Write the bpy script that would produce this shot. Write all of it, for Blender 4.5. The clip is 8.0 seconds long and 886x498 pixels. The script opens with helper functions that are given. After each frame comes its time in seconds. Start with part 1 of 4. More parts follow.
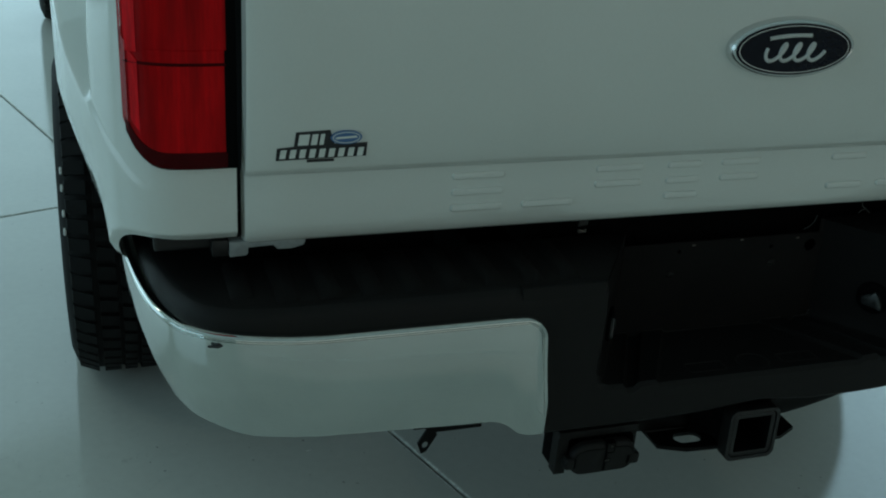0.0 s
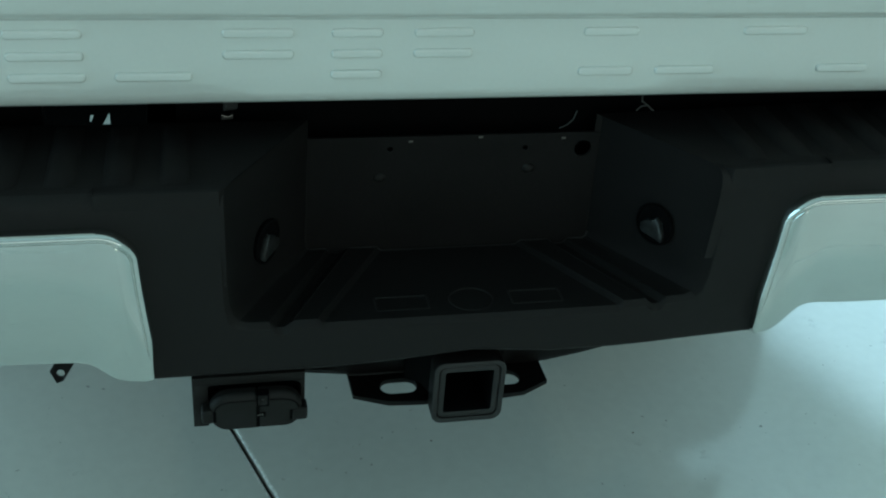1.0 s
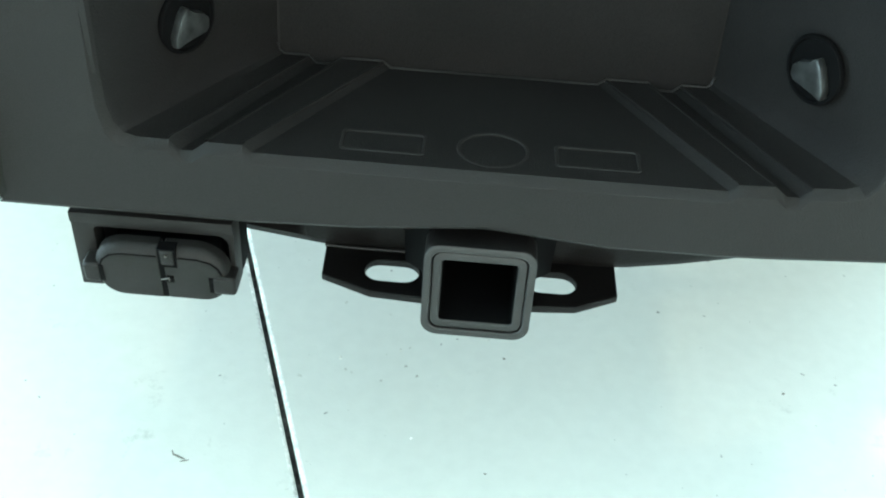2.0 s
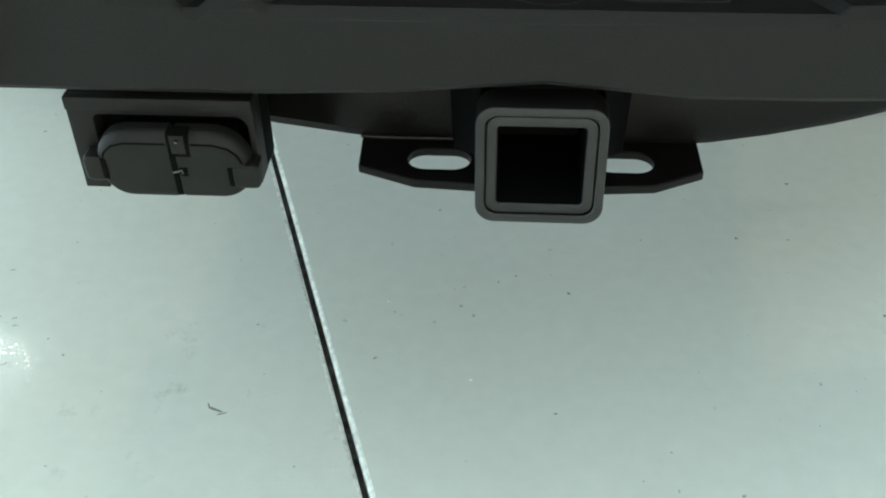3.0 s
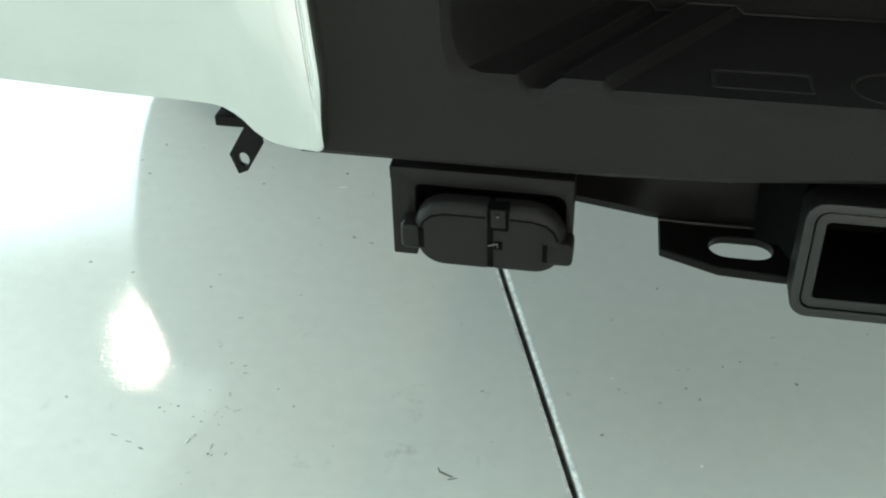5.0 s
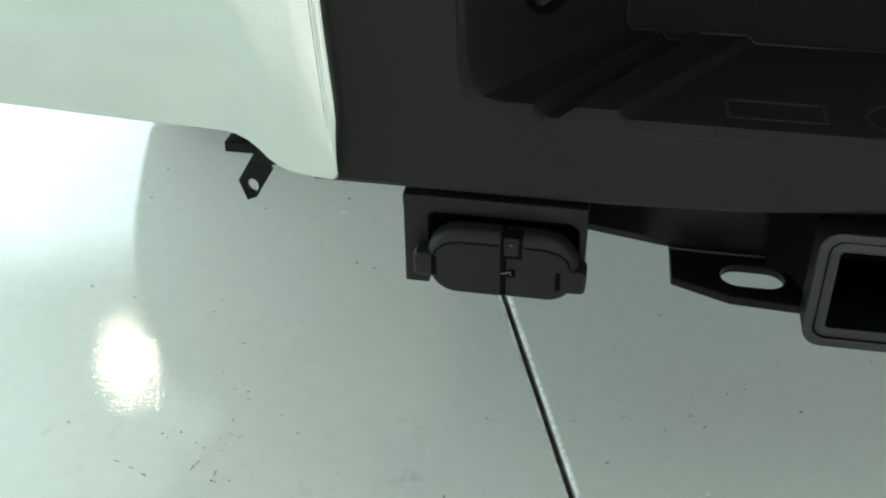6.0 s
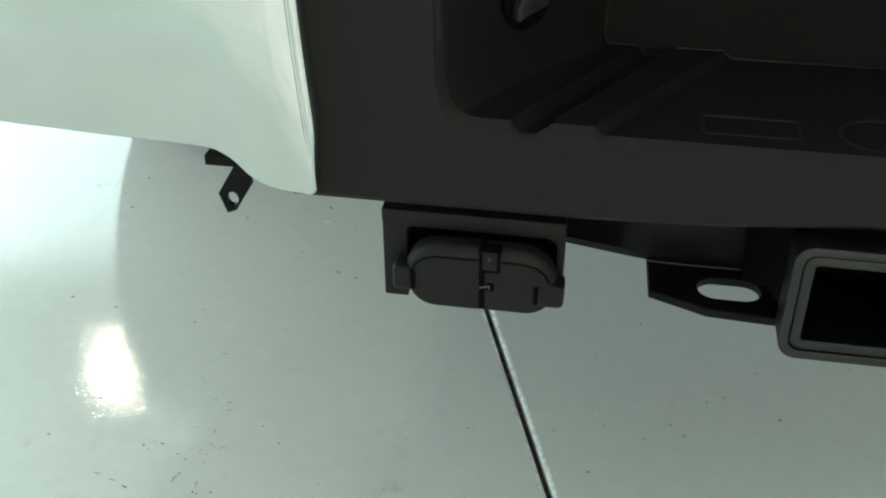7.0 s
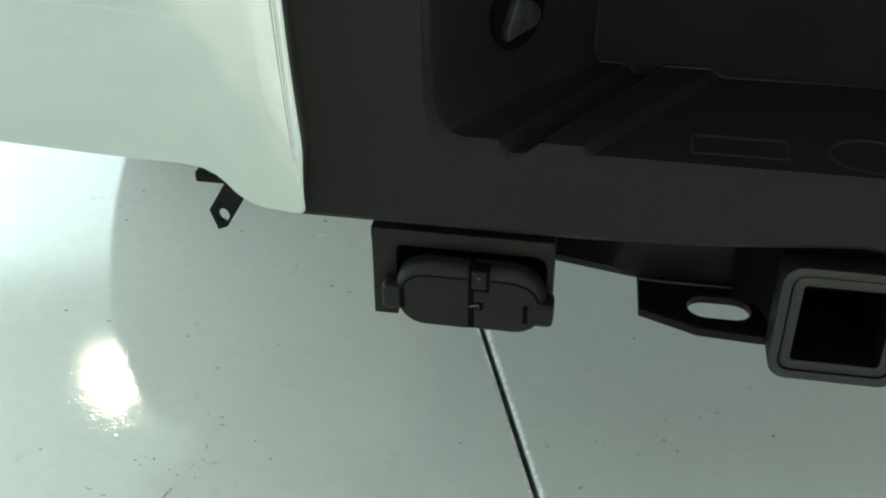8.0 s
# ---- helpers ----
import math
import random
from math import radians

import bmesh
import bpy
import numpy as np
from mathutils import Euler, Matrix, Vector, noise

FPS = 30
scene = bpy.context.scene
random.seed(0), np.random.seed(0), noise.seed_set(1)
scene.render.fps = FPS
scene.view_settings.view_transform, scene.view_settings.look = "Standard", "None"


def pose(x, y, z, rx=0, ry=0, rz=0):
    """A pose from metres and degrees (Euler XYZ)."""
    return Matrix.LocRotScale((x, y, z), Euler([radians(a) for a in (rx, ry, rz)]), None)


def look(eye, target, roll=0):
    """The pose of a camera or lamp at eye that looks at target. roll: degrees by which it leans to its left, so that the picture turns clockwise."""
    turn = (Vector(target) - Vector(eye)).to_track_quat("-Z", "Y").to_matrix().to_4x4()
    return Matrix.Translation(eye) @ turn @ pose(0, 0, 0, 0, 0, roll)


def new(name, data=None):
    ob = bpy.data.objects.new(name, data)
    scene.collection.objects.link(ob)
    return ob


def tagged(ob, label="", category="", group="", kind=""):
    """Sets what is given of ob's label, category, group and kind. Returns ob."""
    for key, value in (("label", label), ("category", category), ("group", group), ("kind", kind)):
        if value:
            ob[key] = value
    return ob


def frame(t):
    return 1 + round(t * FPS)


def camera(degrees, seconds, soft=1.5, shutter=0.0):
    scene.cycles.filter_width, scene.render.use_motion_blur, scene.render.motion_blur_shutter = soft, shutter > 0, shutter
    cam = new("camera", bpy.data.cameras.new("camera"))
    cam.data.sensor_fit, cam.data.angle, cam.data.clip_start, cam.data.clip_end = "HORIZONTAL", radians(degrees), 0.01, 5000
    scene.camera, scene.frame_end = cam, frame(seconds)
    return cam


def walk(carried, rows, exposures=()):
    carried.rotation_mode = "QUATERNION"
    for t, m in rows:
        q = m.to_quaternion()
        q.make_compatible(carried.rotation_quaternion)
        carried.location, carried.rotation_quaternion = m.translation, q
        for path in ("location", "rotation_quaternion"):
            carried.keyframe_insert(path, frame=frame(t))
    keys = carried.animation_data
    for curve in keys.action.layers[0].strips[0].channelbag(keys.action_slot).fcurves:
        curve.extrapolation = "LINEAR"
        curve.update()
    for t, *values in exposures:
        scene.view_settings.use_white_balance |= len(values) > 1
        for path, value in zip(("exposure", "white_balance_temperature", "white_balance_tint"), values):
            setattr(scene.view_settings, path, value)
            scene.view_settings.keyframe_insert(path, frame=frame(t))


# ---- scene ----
cam = camera(43.4, 8.0, soft=2.0)
PATH = [
    (0, (-1.000, -1.312, 1.417), (-0.413, 0.423, 0.613), 3.6),
    (0.1, (-0.949, -1.269, 1.397), (-0.291, 0.441, 0.596), 4.3),
    (0.2, (-0.879, -1.221, 1.427), (-0.141, 0.430, 0.573), 6.2),
    (0.3, (-0.808, -1.193, 1.421), (0.004, 0.422, 0.566), 6.3),
    (0.4, (-0.737, -1.200, 1.410), (0.088, 0.404, 0.546), 4.7),
    (0.5, (-0.676, -1.185, 1.401), (0.131, 0.427, 0.534), 3.8),
    (0.6, (-0.604, -1.174, 1.358), (0.134, 0.467, 0.485), 2.5),
    (0.7, (-0.520, -1.134, 1.360), (0.151, 0.512, 0.444), 2.7),
    (0.8, (-0.456, -1.116, 1.332), (0.160, 0.558, 0.429), 3.7),
    (0.9, (-0.373, -1.103, 1.330), (0.125, 0.572, 0.356), 4.0),
    (1, (-0.311, -1.057, 1.330), (0.097, 0.590, 0.272), 4.8),
    (1.1, (-0.257, -1.040, 1.301), (0.064, 0.622, 0.236), 4.4),
    (1.2, (-0.237, -0.978, 1.296), (0.048, 0.676, 0.209), 5.6),
    (1.3, (-0.210, -0.912, 1.296), (0.076, 0.722, 0.179), 7.5),
    (1.4, (-0.164, -0.888, 1.262), (0.073, 0.743, 0.130), 6.6),
    (1.5, (-0.138, -0.843, 1.234), (0.065, 0.766, 0.063), 6.4),
    (1.6, (-0.090, -0.809, 1.205), (0.034, 0.789, 0.010), 5.7),
    (1.7, (-0.055, -0.786, 1.160), (-0.050, 0.793, -0.068), 3.5),
    (1.8, (-0.040, -0.745, 1.113), (-0.043, 0.855, -0.086), 5.2),
    (1.9, (-0.035, -0.721, 1.074), (-0.043, 0.874, -0.133), 5.4),
    (2, (-0.020, -0.705, 1.026), (-0.045, 0.875, -0.201), 4.2),
    (2.1, (-0.016, -0.693, 0.981), (-0.031, 0.879, -0.256), 4.4),
    (2.2, (-0.010, -0.679, 0.955), (-0.035, 0.853, -0.330), 2.4),
    (3.3, (-0.025, -0.657, 0.859), (-0.141, 0.959, -0.313), -0.7),
    (3.5, (-0.024, -0.656, 0.865), (-0.136, 0.976, -0.286), -0.7),
    (4, (-0.038, -0.656, 0.867), (-0.207, 0.977, -0.275), -0.6),
    (4.5, (-0.108, -0.662, 0.873), (-0.375, 0.966, -0.258), -0.8),
    (5, (-0.172, -0.673, 0.881), (-0.477, 0.952, -0.245), -0.5),
    (5.2, (-0.183, -0.674, 0.877), (-0.495, 0.953, -0.243), -0.0),
    (6.3, (-0.190, -0.673, 0.887), (-0.472, 0.982, -0.199), 0.3),
    (6.5, (-0.192, -0.675, 0.889), (-0.467, 0.982, -0.197), 0.6),
    (7, (-0.184, -0.672, 0.892), (-0.451, 0.987, -0.193), 0.4),
    (7.5, (-0.180, -0.669, 0.894), (-0.441, 0.992, -0.190), 0.8),
    (8, (-0.178, -0.666, 0.898), (-0.444, 1.001, -0.174), 0.5),
]
EXPOSURES = [(0.0, -2.64, 6270, -5), (0.5, -1.75, 6080, -7), (1.0, -1.39, 6000, -10), (1.4, -0.36, 6180, -7), (1.5, 0.02, 6200, -6), (1.7, 0.72, 6350, -2), (2.0, 1.08, 6600, 2), (2.2, 1.08, 6700, 3),
             (3.3, -0.03, 7150, 8), (3.5, -0.03, 7150, 8), (4.5, -0.06, 7250, 9), (5.0, -0.02, 7350, 9), (6.5, -0.38, 7450, 7), (8.0, -0.42, 7450, 6)]
walk(cam, [(t, look(e, g, r)) for t, e, g, r in PATH], EXPOSURES)

# ---- world and lights ----
world = bpy.data.worlds.new("sky")
scene.world = world
world.use_nodes = True
wn = world.node_tree
sky = wn.nodes.new("ShaderNodeTexSky")
sky.sky_type, sky.sun_disc = "NISHITA", False
sky.sun_elevation, sky.sun_rotation = radians(40), radians(150)
wn.nodes["Background"].inputs["Strength"].default_value = 0.12
wn.links.new(sky.outputs[0], wn.nodes["Background"].inputs["Color"])


def area_lamp(name, at, target, sx, sy, watts, colour, shape="RECTANGLE"):
    d = bpy.data.lights.new(name, "AREA")
    d.shape, d.size, d.energy, d.color = shape, sx, watts, colour
    if shape == "RECTANGLE":
        d.size_y = sy
    ob = new(name, d)
    ob.matrix_world = look(at, target)
    return ob


ROOM_X0, ROOM_X1, ROOM_Y0, ROOM_Y1, ROOM_H = -8.5, 7.1, -7.5, 8.3, 5.6
WIN_Z0, WIN_Z1, EAST_Z1 = 0.25, 4.6, 4.95
ROOM_TURN = Matrix.Rotation(math.atan(0.3386), 4, "Z")  # the hall stands askew to the truck, along the floor's joints
DAY = (0.63, 0.85, 1.0)


def in_room(u, v, z):
    return ROOM_TURN @ Vector((u, v, z))


MID_Z = (WIN_Z0 + WIN_Z1) / 2
area_lamp("window_light", in_room(-0.5, ROOM_Y1 - 0.05, MID_Z), in_room(-0.5, 0, MID_Z), 13.4, WIN_Z1 - WIN_Z0, 1450, DAY)
area_lamp("window_light", in_room(ROOM_X0 + 0.05, 2.67, MID_Z), in_room(0, 2.67, MID_Z), 8.85, WIN_Z1 - WIN_Z0, 715, (0.60, 0.84, 1.0))
area_lamp("window_light", in_room(ROOM_X1 - 0.05, 5.02, MID_Z + 0.17), in_room(0, 5.02, MID_Z + 0.17), 5.85, EAST_Z1 - WIN_Z0, 1380, (0.58, 0.81, 1.0))
# the south lamp is an added fill with no known window behind it
area_lamp("window_light", in_room(-0.5, ROOM_Y0 + 0.05, MID_Z), in_room(-0.5, 0, MID_Z), 13.4, WIN_Z1 - WIN_Z0, 290, (0.98, 0.97, 0.90))
LAMPS = [(-4.04, 6.03), (-4.9, 1.6), (2.6, 6.4), (5.0, 1.6)]
for lx, ly in LAMPS:
    area_lamp("high_bay_light", (lx, ly, 5.0), (lx, ly, 0), 0.22, 0.22, 34, (1.0, 0.95, 0.80), "DISK")


# ---- materials ----
def material(name, colour, rough, metal=0.0, grain=0.0, grain_scale=200.0, stain=0.0, stain_scale=4.0, bump=0.0, coat=0.0, rough_var=0.0, spec=0.5):
    """A principled surface with variation of colour, gloss and relief at two scales, in metres."""
    m = bpy.data.materials.new(name)
    m.use_nodes = True
    nt = m.node_tree
    b = nt.nodes["Principled BSDF"]
    b.inputs["Roughness"].default_value = rough
    b.inputs["Metallic"].default_value = metal
    b.inputs["Coat Weight"].default_value = coat
    b.inputs["Specular IOR Level"].default_value = spec
    b.inputs["Coat Roughness"].default_value = 0.04
    geo = nt.nodes.new("ShaderNodeNewGeometry")
    fine = nt.nodes.new("ShaderNodeTexNoise")
    fine.inputs["Scale"].default_value, fine.inputs["Detail"].default_value = grain_scale, 4
    big = nt.nodes.new("ShaderNodeTexNoise")
    big.inputs["Scale"].default_value, big.inputs["Detail"].default_value = stain_scale, 6
    nt.links.new(geo.outputs["Position"], fine.inputs["Vector"])
    nt.links.new(geo.outputs["Position"], big.inputs["Vector"])

    def spread(node, amount):
        r = nt.nodes.new("ShaderNodeMapRange")
        r.inputs["From Min"].default_value, r.inputs["From Max"].default_value = 0.3, 0.7
        r.inputs["To Min"].default_value, r.inputs["To Max"].default_value = 1 - amount, 1 + amount
        nt.links.new(node.outputs["Fac"], r.inputs["Value"])
        return r.outputs[0]
    mul = nt.nodes.new("ShaderNodeMath")
    mul.operation = "MULTIPLY"
    nt.links.new(spread(fine, grain), mul.inputs[0])
    nt.links.new(spread(big, stain), mul.inputs[1])
    sc = nt.nodes.new("ShaderNodeVectorMath")
    sc.operation = "SCALE"
    sc.inputs[0].default_value = colour
    nt.links.new(mul.outputs[0], sc.inputs["Scale"])
    nt.links.new(sc.outputs[0], b.inputs["Base Color"])
    if rough_var:
        mr = nt.nodes.new("ShaderNodeMath")
        mr.operation = "MULTIPLY"
        mr.inputs[1].default_value = rough
        nt.links.new(spread(big, rough_var), mr.inputs[0])
        nt.links.new(mr.outputs[0], b.inputs["Roughness"])
    if bump:
        bp = nt.nodes.new("ShaderNodeBump")
        bp.inputs["Strength"].default_value, bp.inputs["Distance"].default_value = bump, 0.001
        nt.links.new(fine.outputs["Fac"], bp.inputs["Height"])
        nt.links.new(bp.outputs[0], b.inputs["Normal"])
    return m


M_PAINT = material("white_paint", (0.74, 0.76, 0.72), 0.38, coat=1.0, stain=0.03, stain_scale=3, grain=0.01)
M_PAINT.node_tree.nodes["Principled BSDF"].inputs["Coat IOR"].default_value = 1.85
M_CHROME = material("chrome", (0.68, 0.70, 0.68), 0.065, metal=1.0, stain=0.03, stain_scale=9, rough_var=0.4)
M_STEP = material("black_step_plastic", (0.0108, 0.0101, 0.0097), 0.55, grain=0.25, grain_scale=900, stain=0.12, stain_scale=12, bump=0.5, rough_var=0.15, spec=0.18)
M_PAD_WELL = material("black_ribbed_pad", (0.0090, 0.0083, 0.0082), 0.6, grain=0.25, grain_scale=700, stain=0.15, stain_scale=10, bump=0.5, spec=0.10)
M_STEEL = material("black_coated_steel", (0.0062, 0.0057, 0.0056), 0.42, grain=0.15, grain_scale=500, stain=0.2, stain_scale=25, bump=0.35, rough_var=0.25, spec=0.12)
M_EDGE = material("grey_coated_steel", (0.0086, 0.0082, 0.0081), 0.5, grain=0.15, grain_scale=500, stain=0.2, stain_scale=30, bump=0.3)
M_SOCKET = material("dark_grey_plastic", (0.0104, 0.0096, 0.0091), 0.5, grain=0.12, grain_scale=800, stain=0.12, stain_scale=30, bump=0.3, spec=0.18)
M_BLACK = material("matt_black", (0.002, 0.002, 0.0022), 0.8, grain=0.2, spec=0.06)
M_RUBBER = material("tyre_rubber", (0.0042, 0.0042, 0.0045), 0.75, grain=0.3, grain_scale=300, stain=0.2, stain_scale=12, bump=0.4, spec=0.25)
M_LETTER = material("white_lettering", (0.7, 0.7, 0.68), 0.5, stain=0.1)
M_ALLOY = material("alloy_wheel", (0.55, 0.56, 0.57), 0.25, metal=1.0, stain=0.1)
M_GALV = material("grey_primed_metal", (0.30, 0.32, 0.32), 0.45, stain=0.15, stain_scale=30, grain=0.08)
M_NAVY = material("navy_enamel", (0.003, 0.005, 0.012), 0.25, grain=0.05, spec=0.2)
M_BLUE = material("blue_print", (0.08, 0.17, 0.36), 0.4, grain=0.05)
M_SILVER = material("bright_silver", (0.75, 0.76, 0.76), 0.2, metal=1.0, grain=0.03)
M_PRINT = material("black_print", (0.02, 0.02, 0.022), 0.5, grain=0.05)
M_LIGHTPRINT = material("pale_print", (0.74, 0.77, 0.73), 0.5, grain=0.05)
M_WIRE = material("pale_wire", (0.022, 0.020, 0.018), 0.5, grain=0.1)
M_WALL = material("wall_paint", (0.62, 0.66, 0.62), 0.8, stain=0.05, stain_scale=1.5, grain=0.03)
M_CEIL = material("ceiling_paint", (0.6, 0.62, 0.6), 0.85, stain=0.05, stain_scale=1.0)
M_FRAME = material("window_frame_metal", (0.25, 0.26, 0.27), 0.4, metal=0.6, stain=0.05)
M_DARK = material("joint_filler", (0.06, 0.06, 0.056), 0.75, grain=0.9, grain_scale=110, stain=0.7, stain_scale=30)
M_RAW_LIT = material("raw_joint_edge", (0.66, 0.67, 0.63), 0.45, grain=0.25, grain_scale=140, stain=0.2, stain_scale=20)
M_SPECK = material("dirt", (0.20, 0.19, 0.165), 0.8, grain=0.4, grain_scale=400)
M_SCUFF = material("brown_scuff", (0.53, 0.53, 0.48), 0.10, grain=0.35, grain_scale=250, stain=0.3, stain_scale=40)
M_FLECK = material("pale_fleck", (0.8, 0.8, 0.76), 0.5, grain=0.1)


def glass_material(name, colour, rough, trans, ior=1.45):
    m = bpy.data.materials.new(name)
    m.use_nodes = True
    b = m.node_tree.nodes["Principled BSDF"]
    b.inputs["Base Color"].default_value = (*colour, 1)
    b.inputs["Roughness"].default_value = rough
    b.inputs["Transmission Weight"].default_value = trans
    b.inputs["IOR"].default_value = ior
    return m


M_REDCORE = material("red_lens", (0.42, 0.0010, 0.0040), 0.16, coat=0.0, grain=0.14, grain_scale=260, stain=0.5, stain_scale=38, spec=0.10)
M_REDHOT = material("bright_red_lens", (0.80, 0.003, 0.012), 0.12, coat=0.05, grain=0.15, grain_scale=260, stain=0.5, stain_scale=38, spec=0.12)
M_REDSIDE = material("glossy_red_lens", (0.34, 0.003, 0.008), 0.10, coat=1.0, grain=0.06, grain_scale=120, stain=0.2, stain_scale=20)
M_REDDARK = material("dark_red_lens", (0.05, 0.001, 0.002), 0.2, grain=0.1, stain=0.3, stain_scale=20, spec=0.08)
for m in (M_REDCORE, M_REDHOT, M_REDSIDE):
    # the noise is stretched so the lens colour varies in upright streaks
    nt = m.node_tree
    squeeze = nt.nodes.new("ShaderNodeVectorMath")
    squeeze.operation = "MULTIPLY"
    squeeze.inputs[1].default_value = (1, 1, 0.10)
    for link in [k for k in nt.links if k.to_socket.name == "Vector" and k.from_node.bl_idname == "ShaderNodeNewGeometry"]:
        nt.links.new(link.from_socket, squeeze.inputs[0])
        nt.links.new(squeeze.outputs[0], link.to_socket)
M_SMALLMETAL = material("dull_small_metal", (0.14, 0.13, 0.12), 0.35, metal=1.0, grain=0.1)
M_LAMPLENS = material("milky_lens", (0.020, 0.021, 0.021), 0.35, coat=0.3, stain=0.8, stain_scale=110)
M_GLASS = glass_material("dark_glass", (0.2, 0.22, 0.22), 0.02, 0.9)
M_BULB = bpy.data.materials.new("lamp_glow")
M_BULB.use_nodes = True
M_BULB.node_tree.nodes["Principled BSDF"].inputs["Emission Color"].default_value = (1, 0.96, 0.86, 1)
M_BULB.node_tree.nodes["Principled BSDF"].inputs["Emission Strength"].default_value = 60

# polished pale floor coating: faint cloudiness, scuffs, specks and an uneven, rippled gloss
M_FLOOR = bpy.data.materials.new("coated_concrete")
M_FLOOR.use_nodes = True
fn = M_FLOOR.node_tree
fb = fn.nodes["Principled BSDF"]
fgeo = fn.nodes.new("ShaderNodeNewGeometry")


def floor_noise(scale, detail=4, rough=0.5):
    n = fn.nodes.new("ShaderNodeTexNoise")
    n.inputs["Scale"].default_value, n.inputs["Detail"].default_value, n.inputs["Roughness"].default_value = scale, detail, rough
    fn.links.new(fgeo.outputs["Position"], n.inputs["Vector"])
    return n.outputs["Fac"]


def floor_range(src, a, b, c, d):
    r = fn.nodes.new("ShaderNodeMapRange")
    for k, v in zip(("From Min", "From Max", "To Min", "To Max"), (a, b, c, d)):
        r.inputs[k].default_value = v
    fn.links.new(src, r.inputs["Value"])
    return r.outputs[0]


def floor_mul(a, b):
    n = fn.nodes.new("ShaderNodeMath")
    n.operation = "MULTIPLY"
    fn.links.new(a, n.inputs[0])
    fn.links.new(b, n.inputs[1])
    return n.outputs[0]


cloud = floor_range(floor_noise(1.3, 5), 0.3, 0.7, 0.93, 1.05)
fine = floor_range(floor_noise(45, 3), 0.3, 0.7, 0.975, 1.02)
specks = floor_range(floor_noise(75, 2, 0.4), 0.745, 0.79, 1.0, 0.45)
patch = floor_range(floor_noise(2.2, 2), 0.5, 0.62, 0.0, 1.0)
scuff = floor_range(floor_noise(22, 6, 0.7), 0.60, 0.72, 1.0, 0.80)
one = fn.nodes.new("ShaderNodeMix")
one.inputs["A"].default_value = 1.0
fn.links.new(patch, one.inputs["Factor"])
fn.links.new(scuff, one.inputs["B"])
tone = floor_mul(floor_mul(cloud, fine), floor_mul(specks, one.outputs["Result"]))
fcol = fn.nodes.new("ShaderNodeVectorMath")
fcol.operation = "SCALE"
fcol.inputs[0].default_value = (0.625, 0.640, 0.596)
fn.links.new(tone, fcol.inputs["Scale"])
fn.links.new(fcol.outputs[0], fb.inputs["Base Color"])
fb.inputs["Specular IOR Level"].default_value = 0.42
fn.links.new(floor_range(floor_noise(6, 4), 0.3, 0.7, 0.02, 0.045), fb.inputs["Roughness"])
fbump = fn.nodes.new("ShaderNodeBump")
fbump.inputs["Strength"].default_value, fbump.inputs["Distance"].default_value = 0.15, 0.001
fn.links.new(floor_noise(190, 2, 0.5), fbump.inputs["Height"])
fn.links.new(fbump.outputs[0], fb.inputs["Normal"])


# ---- mesh helpers ----
BUILT_AT = {}  # where a thing's own zero lies, if not at its place


def thing(name, label, category, at=(0, 0, 0), group="", kind=""):
    ob = new(name)
    ob.location = at
    return tagged(ob, label, category, group, kind)


def part(name, bm, mat, parent=None, label="", smooth=35):
    """One mesh object from a bmesh, under its thing or part (all meshes in world coordinates)."""
    bmesh.ops.recalc_face_normals(bm, faces=bm.faces)
    me = bpy.data.meshes.new(name)
    bm.to_mesh(me)
    bm.free()
    if smooth:
        me.polygons.foreach_set("use_smooth", [True] * len(me.polygons))
        me.set_sharp_from_angle(angle=radians(smooth))
    me.materials.append(mat)
    ob = new(name, me)
    if parent is not None:
        ob.parent = parent
        root = parent.parent or parent
        ob.matrix_parent_inverse = Matrix.Translation(-BUILT_AT.get(root.name, root.location))
    if label:
        ob["label"] = label
    return ob


def box(x0, x1, y0, y1, z0, z1, bevel=0.0, seg=2, bm=None):
    own = bmesh.new()
    bmesh.ops.create_cube(own, size=1)
    for v in own.verts:
        v.co = Vector(((x0 + x1) / 2 + v.co.x * (x1 - x0), (y0 + y1) / 2 + v.co.y * (y1 - y0), (z0 + z1) / 2 + v.co.z * (z1 - z0)))
    if bevel:
        bmesh.ops.bevel(own, geom=list(own.edges), offset=bevel, segments=seg, profile=0.6, affect="EDGES")
    if bm is None:
        return own
    return join(bm, own)


def join(bm, other):
    me = bpy.data.meshes.new("tmp")
    other.to_mesh(me)
    other.free()
    bm.from_mesh(me)
    bpy.data.meshes.remove(me)
    return bm


def sheet(rows, close_u=False, bm=None):
    """A surface through rows of points."""
    bm = bm or bmesh.new()
    vs = [[bm.verts.new(p) for p in row] for row in rows]
    n = len(rows[0])
    for a, b in zip(vs, vs[1:]):
        for i in range(n if close_u else n - 1):
            j = (i + 1) % n
            bm.faces.new((a[i], a[j], b[j], b[i]))
    return bm


